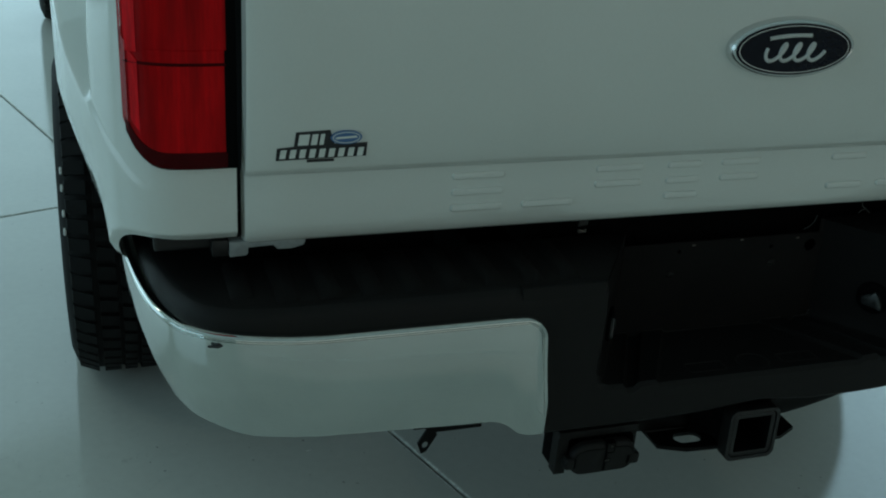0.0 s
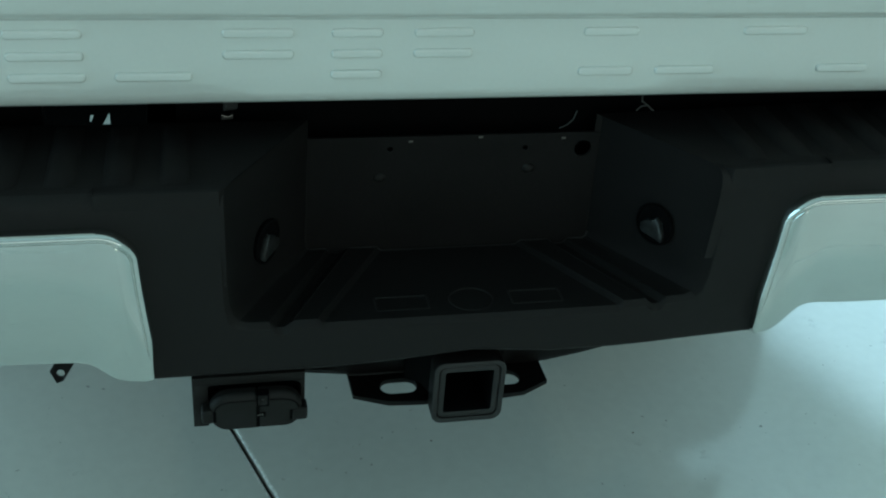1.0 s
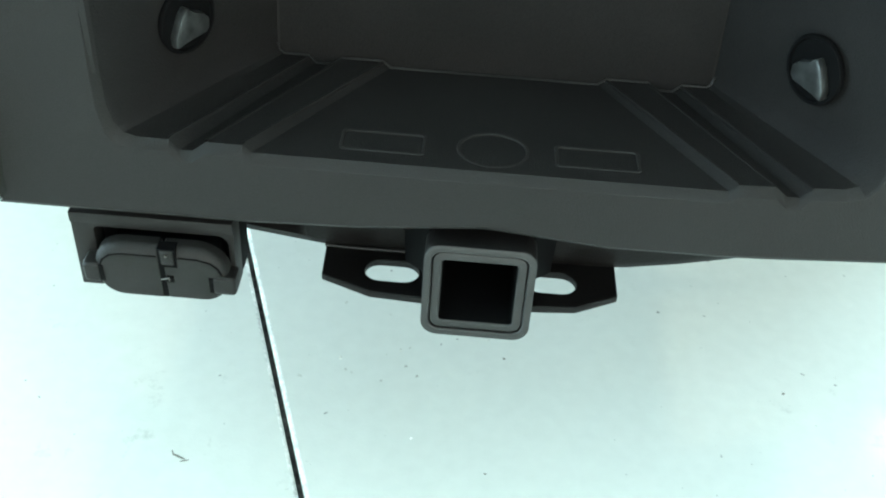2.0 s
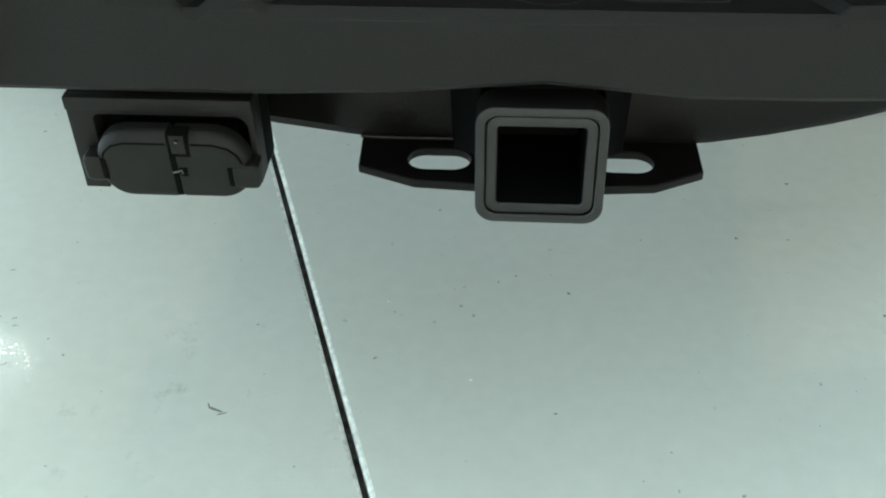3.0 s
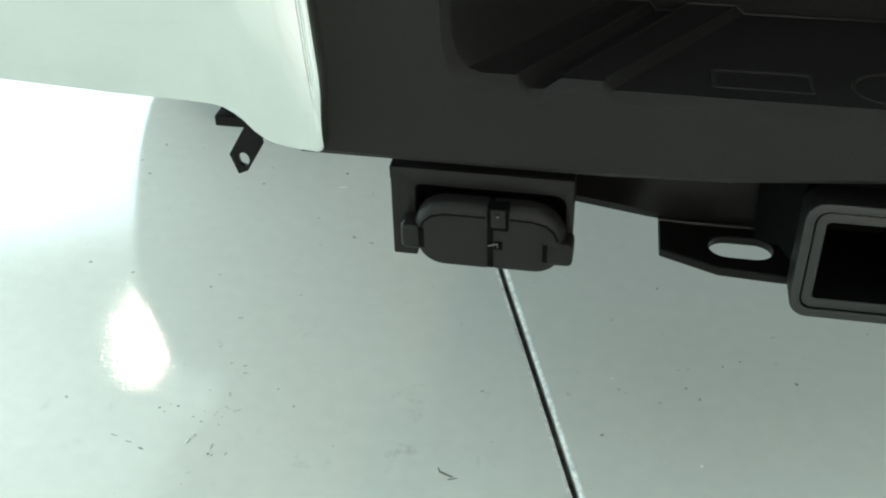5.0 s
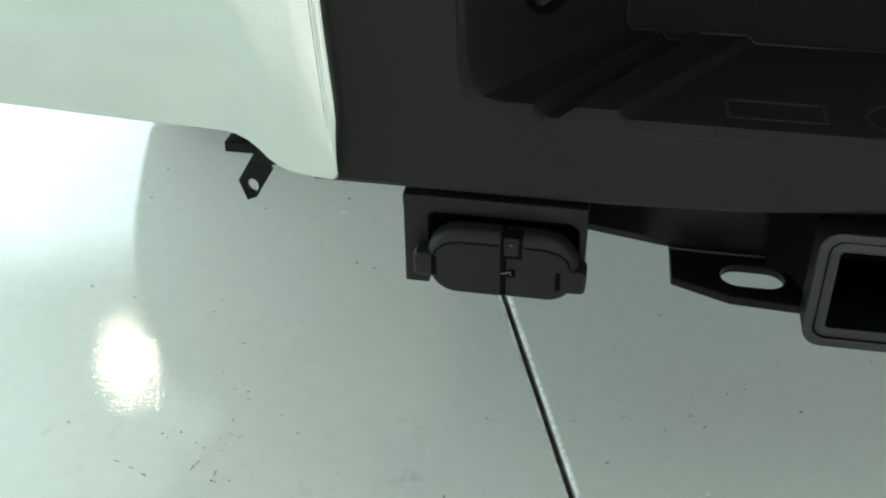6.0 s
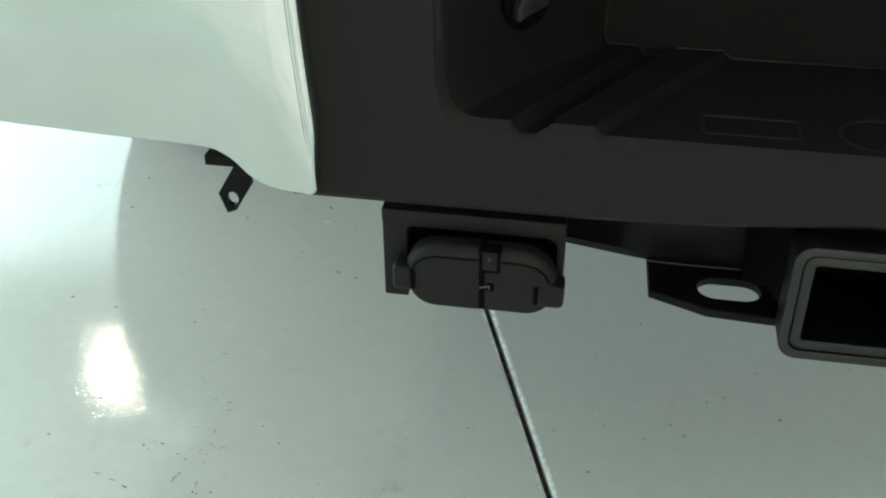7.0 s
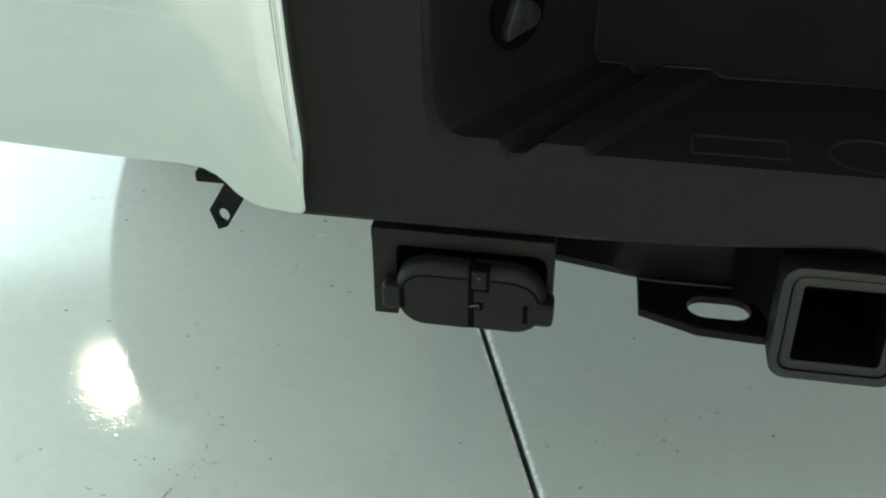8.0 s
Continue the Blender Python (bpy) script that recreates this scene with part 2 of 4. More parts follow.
def prism(outline, holes, axis, lo, hi, bevel=0.0, seg=2, bm=None):
    """A flat piece with holes; outline and holes are (u, v) loops; axis 'y': u = x, v = z; axis 'z': u = x, v = y; axis 'x': u = y, v = z."""
    def at(u, v, w):
        return (u, w, v) if axis == "y" else (u, v, w) if axis == "z" else (w, u, v)
    own = bmesh.new()
    edges = []
    for loop in (outline, *holes):
        vs = [own.verts.new(at(u, v, lo)) for u, v in loop]
        edges += [own.edges.new((a, b)) for a, b in zip(vs, vs[1:] + vs[:1])]
    if holes:
        bmesh.ops.triangle_fill(own, use_beauty=True, use_dissolve=True, edges=edges)
    else:
        own.faces.new([e.verts[0] for e in edges])
    faces = list(own.faces)
    ext = bmesh.ops.extrude_face_region(own, geom=faces)
    move = Vector(at(0, 0, hi)) - Vector(at(0, 0, lo))
    bmesh.ops.translate(own, verts=[g for g in ext["geom"] if isinstance(g, bmesh.types.BMVert)], vec=move)
    bmesh.ops.recalc_face_normals(own, faces=own.faces)
    if bevel:
        sharp = [e for e in own.edges if len(e.link_faces) == 2 and e.calc_face_angle(0) > radians(50)]
        bmesh.ops.bevel(own, geom=sharp, offset=bevel, segments=seg, profile=0.6, affect="EDGES", clamp_overlap=True)
    return own if bm is None else join(bm, own)


def rounded(x0, x1, z0, z1, r, n=5):
    """A rectangle's loop with round corners; r is one radius or four (from the lower left, counter-clockwise)."""
    r = (r,) * 4 if isinstance(r, (int, float)) else r
    pts = []
    for k, (cx, cz, sx, sz, a0) in enumerate(((x0, z0, 1, 1, 180), (x1, z0, -1, 1, 270), (x1, z1, -1, -1, 0), (x0, z1, 1, -1, 90))):
        for i in range(n + 1):
            a = radians(a0 + 90 * i / n)
            pts.append((cx + sx * r[k] + r[k] * math.cos(a), cz + sz * r[k] + r[k] * math.sin(a)))
    return pts


def ellipse(cx, cz, rx, rz, n=40):
    return [(cx + rx * math.cos(math.tau * i / n), cz + rz * math.sin(math.tau * i / n)) for i in range(n)]


def tube(points, r, n=8, bm=None):
    """A round bar along points."""
    rows = []
    pts = [Vector(p) for p in points]
    for i, p in enumerate(pts):
        d = (pts[min(i + 1, len(pts) - 1)] - pts[max(i - 1, 0)]).normalized()
        a = d.orthogonal().normalized()
        b = d.cross(a)
        if i and rows:
            ref = (rows[-1][0] - pts[i - 1]).normalized()
            a = (ref - d * ref.dot(d)).normalized()
            b = d.cross(a)
        rows.append([p + a * r * math.cos(math.tau * k / n) + b * r * math.sin(math.tau * k / n) for k in range(n)])
    return sheet(rows, True, bm)


def disc(c, normal, r, depth, n=24, bevel=0.0, bm=None):
    own = bmesh.new()
    bmesh.ops.create_cone(own, cap_ends=True, segments=n, radius1=r, radius2=r, depth=depth)
    if bevel:
        bmesh.ops.bevel(own, geom=[e for e in own.edges if e.calc_face_angle(0) > 1.2], offset=bevel, segments=2, affect="EDGES")
    q = Vector((0, 0, 1)).rotation_difference(Vector(normal)).to_matrix().to_4x4()
    bmesh.ops.transform(own, matrix=Matrix.Translation(c) @ q, verts=own.verts)
    return own if bm is None else join(bm, own)


def smoothstep(a, b, x):
    t = min(1, max(0, (x - a) / (b - a)))
    return t * t * (3 - 2 * t)


def lerp_table(table, x):
    if x <= table[0][0]:
        return table[0][1]
    for (a, p), (b, q) in zip(table, table[1:]):
        if x <= b:
            return p + (q - p) * (x - a) / (b - a)
    return table[-1][1]


def mirrored(bm, centre):
    for v in bm.verts:
        v.co.x = 2 * centre - v.co.x
    return bm


CX = -0.004  # the bumper's middle
BED_CX = -0.0405  # the bed's middle

# ---- room ----
wall_t = 0.25


def wall_with_windows(name, axis, at, a0, a1, windows, outward, top=WIN_Z1):
    """A wall of thickness with openings; axis 'x': a wall across y at x = at, axis 'y': across x at y = at."""
    lo, hi = (at, at + wall_t) if outward > 0 else (at - wall_t, at)
    holes = [[(w0, WIN_Z0), (w1, WIN_Z0), (w1, top), (w0, top)] for w0, w1 in windows]
    bm = prism([(a0, 0), (a1, 0), (a1, ROOM_H), (a0, ROOM_H)], holes, axis, lo, hi)
    bmesh.ops.transform(bm, matrix=ROOM_TURN, verts=bm.verts)
    wall = part(name, bm, M_WALL, None, "", 0)
    tagged(wall, "plain pale painted wall closing the hall", "wall", "", "structure")
    return wall


def window(name, axis, at, w0, w1, top=WIN_Z1):
    win = thing(name, "large showroom window with a slim metal frame", "window", kind="structure")
    for u0, u1, z0, z1 in ((w0, w1, WIN_Z0, WIN_Z0 + 0.06), (w0, w1, top - 0.06, top), (w0, w0 + 0.06, WIN_Z0, top), (w1 - 0.06, w1, WIN_Z0, top), ((w0 + w1) / 2 - 0.03, (w0 + w1) / 2 + 0.03, WIN_Z0, top)):
        bm = box(u0, u1, at - 0.05, at + 0.05, z0, z1) if axis == "y" else box(at - 0.05, at + 0.05, u0, u1, z0, z1)
        bmesh.ops.transform(bm, matrix=ROOM_TURN, verts=bm.verts)
        part("frame_bar", bm, M_FRAME, win, "", 0)
    return win


front_wins = [(-7.2, -2.9), (-2.65, 1.65), (1.9, 6.2)]
side_wins = [(-1.75, 2.55), (2.8, 7.1)]
wall_with_windows("wall_north", "y", ROOM_Y1, ROOM_X0, ROOM_X1, front_wins, 1)
# this wall's openings and their windows are made up to suit the fill lamp
wall_with_windows("wall_south", "y", ROOM_Y0, ROOM_X0, ROOM_X1, front_wins, -1)
wall_with_windows("wall_west", "x", ROOM_X0, ROOM_Y0, ROOM_Y1, side_wins, -1)
east_wins = [(2.1, 4.9), (5.15, 7.95)]
wall_with_windows("wall_east", "x", ROOM_X1, ROOM_Y0, ROOM_Y1, east_wins, 1, EAST_Z1)
k = 1
for at in (ROOM_Y1 + 0.12, ROOM_Y0 - 0.12):
    for w0, w1 in front_wins:
        window("window_%d" % k, "y", at, w0, w1)
        k += 1
for at, wins, top in ((ROOM_X0 - 0.12, side_wins, WIN_Z1), (ROOM_X1 + 0.12, east_wins, EAST_Z1)):
    for w0, w1 in wins:
        window("window_%d" % k, "x", at, w0, w1, top)
        k += 1
bm = box(ROOM_X0 - wall_t, ROOM_X1 + wall_t, ROOM_Y0 - wall_t, ROOM_Y1 + wall_t, ROOM_H, ROOM_H + 0.2)
bmesh.ops.transform(bm, matrix=ROOM_TURN, verts=bm.verts)
ceiling = part("ceiling", bm, M_CEIL, None, "", 0)
tagged(ceiling, "plain pale ceiling high over the hall", "ceiling", "", "structure")
ground = part("ground", box(-600, 600, -600, 600, -0.4, -0.12), M_WALL, None, "", 0)
tagged(ground, "plain ground outside the hall", "ground", "", "structure")


LAMP_TOP = 5.0 + 0.52


def high_bay(x, y):
    lamp = thing("high_bay_lamp", "round high-bay lamp hanging under the ceiling, lit", "ceiling lamp", (x, y, LAMP_TOP), "high-bay lamps")
    rows = [[(x + r * math.cos(math.tau * i / 24), y + r * math.sin(math.tau * i / 24), z) for i in range(24)]
            for r, z in ((0.06, LAMP_TOP - 0.10), (0.10, LAMP_TOP - 0.14), (0.12, LAMP_TOP - 0.28), (0.22, LAMP_TOP - 0.36), (0.25, LAMP_TOP - 0.50), (0.245, LAMP_TOP - 0.50), (0.21, LAMP_TOP - 0.37), (0.11, LAMP_TOP - 0.30))]
    part("reflector", sheet(rows, True), M_FRAME, lamp)
    part("stem", disc((x, y, (LAMP_TOP + ROOM_H) / 2 - 0.05), (0, 0, 1), 0.012, ROOM_H - LAMP_TOP + 0.12), M_FRAME, lamp)
    part("diffuser", disc((x, y, LAMP_TOP - 0.485), (0, 0, 1), 0.15, 0.012), M_BULB, lamp, "glowing round diffuser")


for lx, ly in LAMPS:
    high_bay(lx, ly)

# ---- floor: coated slabs with sawn joints ----
floor = thing("floor", "glossy pale grey-green coated concrete floor with sawn joints", "floor", kind="structure")
JOINT_A = math.atan(0.3386)
JOINT_AT = Vector((-0.929, 2.354, 0))
SLAB, JOINT_W = 3.7, 0.0066
turn = Matrix.Translation(JOINT_AT) @ Matrix.Rotation(JOINT_A, 4, "Z")
for i in range(-4, 4):
    for j in range(-4, 4):
        bm = box(i * SLAB + JOINT_W / 2, (i + 1) * SLAB - JOINT_W / 2, j * SLAB + JOINT_W / 2, (j + 1) * SLAB - JOINT_W / 2, -0.10, 0.0)
        top = [e for e in bm.edges if all(v.co.z > -0.01 for v in e.verts)]
        bmesh.ops.bevel(bm, geom=top, offset=0.0056, segments=3, profile=0.5, affect="EDGES")
        bmesh.ops.transform(bm, matrix=turn, verts=bm.verts)
        c = turn @ Vector(((i + 0.5) * SLAB, (j + 0.5) * SLAB, 0))
        if ROOM_X0 - 3 < c.x < ROOM_X1 + 3 and ROOM_Y0 - 3 < c.y < ROOM_Y1 + 3:
            slab = part("slab", bm, M_FLOOR, floor, "", 0)
            # bevels in paler raw concrete, with the edge highlight put into that colour too
            slab.data.materials.append(M_RAW_LIT)
            for f in slab.data.polygons:
                f.material_index = 1 if 0.05 < f.normal.z < 0.97 else 0
        else:
            bm.free()
part("joint_filler", box(-10, 11, -9.5, 15.5, -0.09, -0.012), M_DARK, floor, "dark dirty joint filler", 0)

# ---- pickup truck ----
RIDE = 0.089  # the body's drawing heights lie this much over its true ones
truck = thing("pickup_truck", "white pickup truck with a chrome step bumper parked on the floor", "pickup truck", (0, 0, -RIDE))
BUILT_AT["pickup_truck"] = Vector()

# plan of the bumper's left end, from the side round the corner to the middle
BUMPER_PLAN = [(-0.972, 0.42), (-0.966, 0.30), (-0.960, 0.238), (-0.956, 0.198), (-0.943, 0.121), (-0.919, 0.055), (-0.897, 0.024), (-0.862, 0.001), (-0.82, -0.011), (-0.76, -0.015)]


def plan_points(table, steps):
    """Evenly spaced points and inward normals along a plan line, softened."""
    pts = [Vector((*p, 0)) for p in table]
    for _ in range(2):
        soft = [pts[0]]
        for a, b in zip(pts, pts[1:]):
            soft += [a.lerp(b, 0.25), a.lerp(b, 0.75)]
        pts = soft + [pts[-1]]
    lens = [0]
    for a, b in zip(pts, pts[1:]):
        lens.append(lens[-1] + (b - a).length)
    out = []
    for i in range(steps + 1):
        s = lens[-1] * i / steps
        k = max(j for j in range(len(lens)) if lens[j] <= s + 1e-9)
        k = min(k, len(pts) - 2)
        p = pts[k].lerp(pts[k + 1], (s - lens[k]) / max(1e-9, lens[k + 1] - lens[k]))
        d = (pts[k + 1] - pts[k]).normalized()
        out.append((p, Vector((-d.y, d.x, 0))))
    return out


END = plan_points(BUMPER_PLAN, 30)
STRAIGHT_X = [-0.72, -0.66, -0.60, -0.54, -0.50, -0.48, -0.465, -0.455, -0.445, -0.437, -0.43, -0.424, -0.419, -0.414, -0.410, -0.4065, -0.4035, -0.4012, -0.3995, -0.398, -0.3965, -0.395, -0.394, -0.3933, -0.3926, -0.3920, -0.3915, -0.3911, -0.3908]


CHROME_FOOT = [(-0.98, 0.6280), (-0.80, 0.6280), (-0.70, 0.6236), (-0.62, 0.6207), (-0.57, 0.6182), (-0.52, 0.6160), (-0.48, 0.6150), (-0.465, 0.6140), (-0.455, 0.6128), (-0.445, 0.6098), (-0.437, 0.6050), (-0.430, 0.5985), (-0.424, 0.5935), (-0.419, 0.5905), (-0.410, 0.5876), (-0.39, 0.5858)]


CHROME_FOOT_FAR = [(-0.98, 0.6280), (-0.80, 0.6280), (-0.70, 0.6236), (-0.62, 0.6225), (-0.58, 0.6211), (-0.52, 0.6222), (-0.46, 0.6250), (-0.441, 0.6250), (-0.435, 0.6227), (-0.428, 0.6158), (-0.4215, 0.6065), (-0.415, 0.5972), (-0.408, 0.5903), (-0.402, 0.5880), (-0.39, 0.5870)]


def chrome_end(foot):
    cols = [(p, n) for p, n in END] + [(Vector((x, -0.0155, 0)), Vector((0, 1, 0))) for x in STRAIGHT_X]
    grid = []
    rows_n = 44
    for p, n in cols:
        x = p.x
        corner = smoothstep(-0.70, -0.90, x)
        top = 0.7772 + 0.010 * corner
        if x > -0.428:
            top = 0.745 + 0.0322 * math.sqrt(max(0, 1 - ((x + 0.428) / 0.0374) ** 2))
        bottom = lerp_table(foot, x) + 0.018 * smoothstep(-0.80, -0.92, x)
        if x > -0.3945:
            bottom = 0.5910 - 0.0050 * math.sqrt(max(0, 1 - ((x + 0.3945) / 0.0039) ** 2))
        if p.y > 0.06:
            bottom += 0.03 * smoothstep(0.06, 0.45, p.y)
        strip = smoothstep(-0.462, -0.428, x)
        col = []
        for r in range(rows_n + 1):
            t = r / rows_n
            z = bottom + (top - bottom) * t
            tuck = (1 - strip) * (0.010 + 0.016 * corner) * (1 - t) ** 2 + strip * 0.003 * (1 - t)
            bow = -0.0035 * math.sin(math.pi * t)
            back = 0.0085 * (max(0, x + 0.4040) / 0.0160) ** 1.3 * smoothstep(0.585, 0.71, z)
            q = p + n * (tuck + bow + back)
            sx = (0.0075 * (0.70 - z) / 0.12) * strip * smoothstep(-0.43, -0.386, x)
            sx += 0.0012 * (1 - smoothstep(0.592, 0.645, z)) * strip * smoothstep(-0.43, -0.391, x)
            sx -= 0.0030 * smoothstep(0.60, 0.72, z) * strip
            col.append((q.x + sx, q.y, z))
        grid.append(col)
    bm = sheet(grid)
    # the edge curls back all round
    last = len(grid) - 1
    loop = [(k, rows_n) for k in range(last + 1)] + [(last, r) for r in range(rows_n - 1, -1, -1)] + [(k, 0) for k in range(last - 1, -1, -1)] + [(0, r) for r in range(1, rows_n)]
    pts = [Vector(grid[k][r]) for k, r in loop]
    mid = len(pts)
    curl = ((0.0, 0.0), (0.0003, 0.0), (0.0006, 0.0001), (0.0010, 0.0002), (0.0014, 0.0005), (0.0019, 0.0010), (0.0023, 0.0018), (0.0025, 0.0028), (0.0025, 0.012), (0.0025, 0.022))
    bead = ((0.0, 0.0), (0.0004, 0.0016), (0.0012, 0.0018), (0.0024, 0.0), (0.0042, -0.0012), (0.0062, -0.0006), (0.0080, 0.0018), (0.0094, 0.0060), (0.0100, 0.0120), (0.0100, 0.022))
    rings = [[] for _ in curl]
    for i, (k, r) in enumerate(loop):
        n = cols[k][1]
        d = pts[(i + 2) % mid] - pts[i - 2]
        out = d.cross(n).normalized()
        w = smoothstep(0.592, 0.645, pts[i].z) if r > 0 and k > 0 else 0.0
        for ring, (o0, d0), (o1, d1) in zip(rings, curl, bead):
            ring.append(pts[i] + out * (o0 + (o1 - o0) * w) + n * (d0 + (d1 - d0) * w))
    sheet(rings, True, bm)
    bmesh.ops.remove_doubles(bm, verts=bm.verts, dist=0.00004)
    return bm


def settled(bm):
    """The bumper's right end sits a little further in and higher than its left one."""
    for v in bm.verts:
        w = smoothstep(0.15, 0.42, v.co.x)
        v.co += Vector((0, 0.012 * w, 0.003 * w))
    return bm


left_end = part("bumper_end", chrome_end(CHROME_FOOT), M_CHROME, truck, "chrome bumper end with a rolled upper edge", 60)
bm = bmesh.new()
bmesh.ops.create_uvsphere(bm, u_segments=12, v_segments=8, radius=1)
for v in bm.verts:
    v.co = Vector((-0.864 + v.co.x * 0.0105, 0.0005 - 0.10 * v.co.x * 0.0105 + v.co.y * 0.0030, 0.7805 + v.co.z * (0.0024 + 0.0012 * math.sin(5 * v.co.x))))
part("scuff", bm, M_PRINT, left_end, "dark scuff on the chrome's upper edge", 60)
part("bumper_end", settled(mirrored(chrome_end(CHROME_FOOT_FAR), CX)), M_CHROME, truck, "chrome bumper end with a rolled upper edge", 60)


# the black step in the middle, with its deep well
def half_profile(front):
    """The well's outline from the upper left to the middle, at the front or the back: (x, z)."""
    if front:
        return [(-0.294, 0.825), (-0.2945, 0.76), (-0.294, 0.70), (-0.293, 0.672), (-0.289, 0.657), (-0.282, 0.648), (-0.272, 0.645), (-0.248, 0.645),
                (-0.240, 0.636), (-0.230, 0.636), (-0.219, 0.645), (-0.191, 0.645), (-0.184, 0.639), (-0.10, 0.639), (0, 0.639)]
    return [(-0.189, 0.825), (-0.190, 0.76), (-0.191, 0.70), (-0.192, 0.665), (-0.192, 0.650), (-0.190, 0.643), (-0.186, 0.640), (-0.165, 0.640),
            (-0.158, 0.633), (-0.144, 0.633), (-0.135, 0.640), (-0.099, 0.640), (-0.091, 0.634), (-0.05, 0.634), (0, 0.634)]


def whole(p):
    return p + [(-x, z) for x, z in reversed(p[:-1])]


def step_well():
    f, b = whole(half_profile(True)), whole(half_profile(False))
    n = len(f)
    face_y, back_y = 0.002, 0.170
    lip = []
    for i, (x, z) in enumerate(f):
        side = abs(x) > 0.28
        lip.append((x + (-0.006 if x < 0 else 0.006) * side, z - 0.007 * (z < 0.66)))
    low = lambda x: 0.577 - 0.0035 * smoothstep(-0.10, -0.20, x) + 0.009 * (1 - smoothstep(0.045, 0.075, abs(x)))
    outer = []
    for i, (x, z) in enumerate(lip):
        if z > 0.665:
            outer.append((math.copysign(0.43, x), z))
        elif abs(x) > 0.27:
            outer.append((math.copysign(0.27 + 0.16 * (abs(x) - 0.27) / 0.03 if abs(x) < 0.3 else 0.43, x), low(x)))
        else:
            outer.append((x, low(x)))
    rows = [[(x, face_y + 0.10, z - 0.001) if z < 0.6 else (x, face_y + 0.06, z) for x, z in outer],
            [(x, face_y + 0.010, z - 0.001) if z < 0.6 else (x, face_y + 0.01, z) for x, z in outer],
            [(x, face_y + 0.003, z + 0.001) if z < 0.6 else (x, face_y + 0.003, z) for x, z in outer],
            [(x, face_y, z + 0.005) if z < 0.6 else (x, face_y, z) for x, z in outer],
            [(x, face_y, z) for x, z in lip],
            [(x * 0.9965, face_y + 0.0015, z + 0.002 * (z < 0.66)) for x, z in lip],
            [(x, face_y + 0.007, z) for x, z in f]]
    for k in range(1, 7):
        t = k / 6
        rows.append([(x0 + (x1 - x0) * t, face_y + 0.007 + (back_y - face_y - 0.007) * t, z0 + (z1 - z0) * t) for (x0, z0), (x1, z1) in zip(f, b)])
    return sheet(rows)


step = part("bumper_step", settled(step_well()), M_STEP, truck, "black textured step bumper with a deep well", 30)
# the well's inside takes the darker pad colour, painting its shade in
step.data.materials.append(M_PAD_WELL)
for f in step.data.polygons:
    if f.center.y > 0.012 and f.center.z > 0.62 and abs(f.center.x) < 0.30:
        f.material_index = 1


def pad():
    """The left half's upper pad, rounded over the front edge and wrapping round the end."""
    cols = [(p, n) for p, n in END] + [(Vector((x, -0.0155, 0)), Vector((0, 1, 0))) for x in (-0.66, -0.56, -0.46, -0.40, -0.34, -0.2955)]
    prof = ((0.020, 0.70), (0.0165, 0.775), (0.0165, 0.790), (0.0175, 0.805), (0.021, 0.815), (0.028, 0.822), (0.040, 0.825))
    rows = [[(p + n * d).to_tuple()[:2] + (z,) for p, n in cols] for d, z in prof]
    for row in rows:
        x, y, z = row[-1]
        row[-1] = (-0.2955 + 0.652 * max(0, y - 0.009), y, z)
    bm = sheet(rows)
    bm.verts.ensure_lookup_table()
    ring = list(bm.verts)[-len(cols):]
    back = [bm.verts.new(c) for c in ((-0.189, 0.170, 0.825), (-0.5, 0.172, 0.825), (-0.80, 0.172, 0.825), (-0.86, 0.30, 0.825), (-0.92, 0.42, 0.825))]
    bm.faces.new(ring + back)
    wall = [bm.verts.new(v.co - Vector((0, 0, 0.2))) for v in back]
    for i in range(len(back) - 1):
        bm.faces.new((back[i], back[i + 1], wall[i + 1], wall[i]))
    return bm


def pad_rib(i):
    x = -0.345 - 0.0595 * i
    y0 = 0.022 + (0.02 if i == 8 else 0)
    rows = []
    for y, h in ((y0, 0), (y0 + 0.010, 0.007), (0.150, 0.007), (0.164, 0)):
        rows.append([(x - 0.017, y, 0.8245), (x - 0.011, y, 0.8250 + h), (x + 0.011, y, 0.8250 + h), (x + 0.017, y, 0.8245)])
    return sheet(rows)


for flip in (False, True):
    side = (lambda b: settled(mirrored(b, CX))) if flip else (lambda b: b)
    upper = part("step_pad", side(pad()), M_STEP, truck, "black ribbed tread pad along the bumper's top", 40)
    upper.data.materials.append(M_PAD_WELL)
    for f in upper.data.polygons:
        f.material_index = 1 if abs(f.normal.z) > 0.9 else 0
    for i in range(9):
        part("tread_rib", side(pad_rib(i)), M_PAD_WELL, upper, "", 40)

# the well's back plate with holes and clips
plate_hole = [ellipse(0.168, 0.777, 0.0115, 0.0115, 20), ellipse(-0.086, 0.783, 0.0035, 0.0035, 10), ellipse(0.090, 0.780, 0.0035, 0.0035, 10)]
part("well_back", prism([(-0.1895, 0.60), (0.1895, 0.60), (0.1895, 0.800), (-0.1895, 0.800)], plate_hole, "y", 0.1695, 0.173), M_PAD_WELL, step, "black plate with punched holes", 0)
for x, z in ((-0.098, 0.743), (0.097, 0.750)):
    bm = bmesh.new()
    bmesh.ops.create_uvsphere(bm, u_segments=14, v_segments=8, radius=0.0085)
    for v in bm.verts:
        v.co = Vector((x + v.co.x, 0.170 + v.co.y * 0.5, z + v.co.z * 0.8))
    part("rivet", bm, M_STEP, step)
for x, z in ((0.030, 0.7965), (0.140, 0.7925), (-0.060, 0.7930)):
    part("plate_nick", box(x - 0.003, x + 0.003, 0.1685, 0.171, z - 0.0015, z + 0.0015, 0.0008), M_SMALLMETAL, step, "pale scratch on the plate's edge")


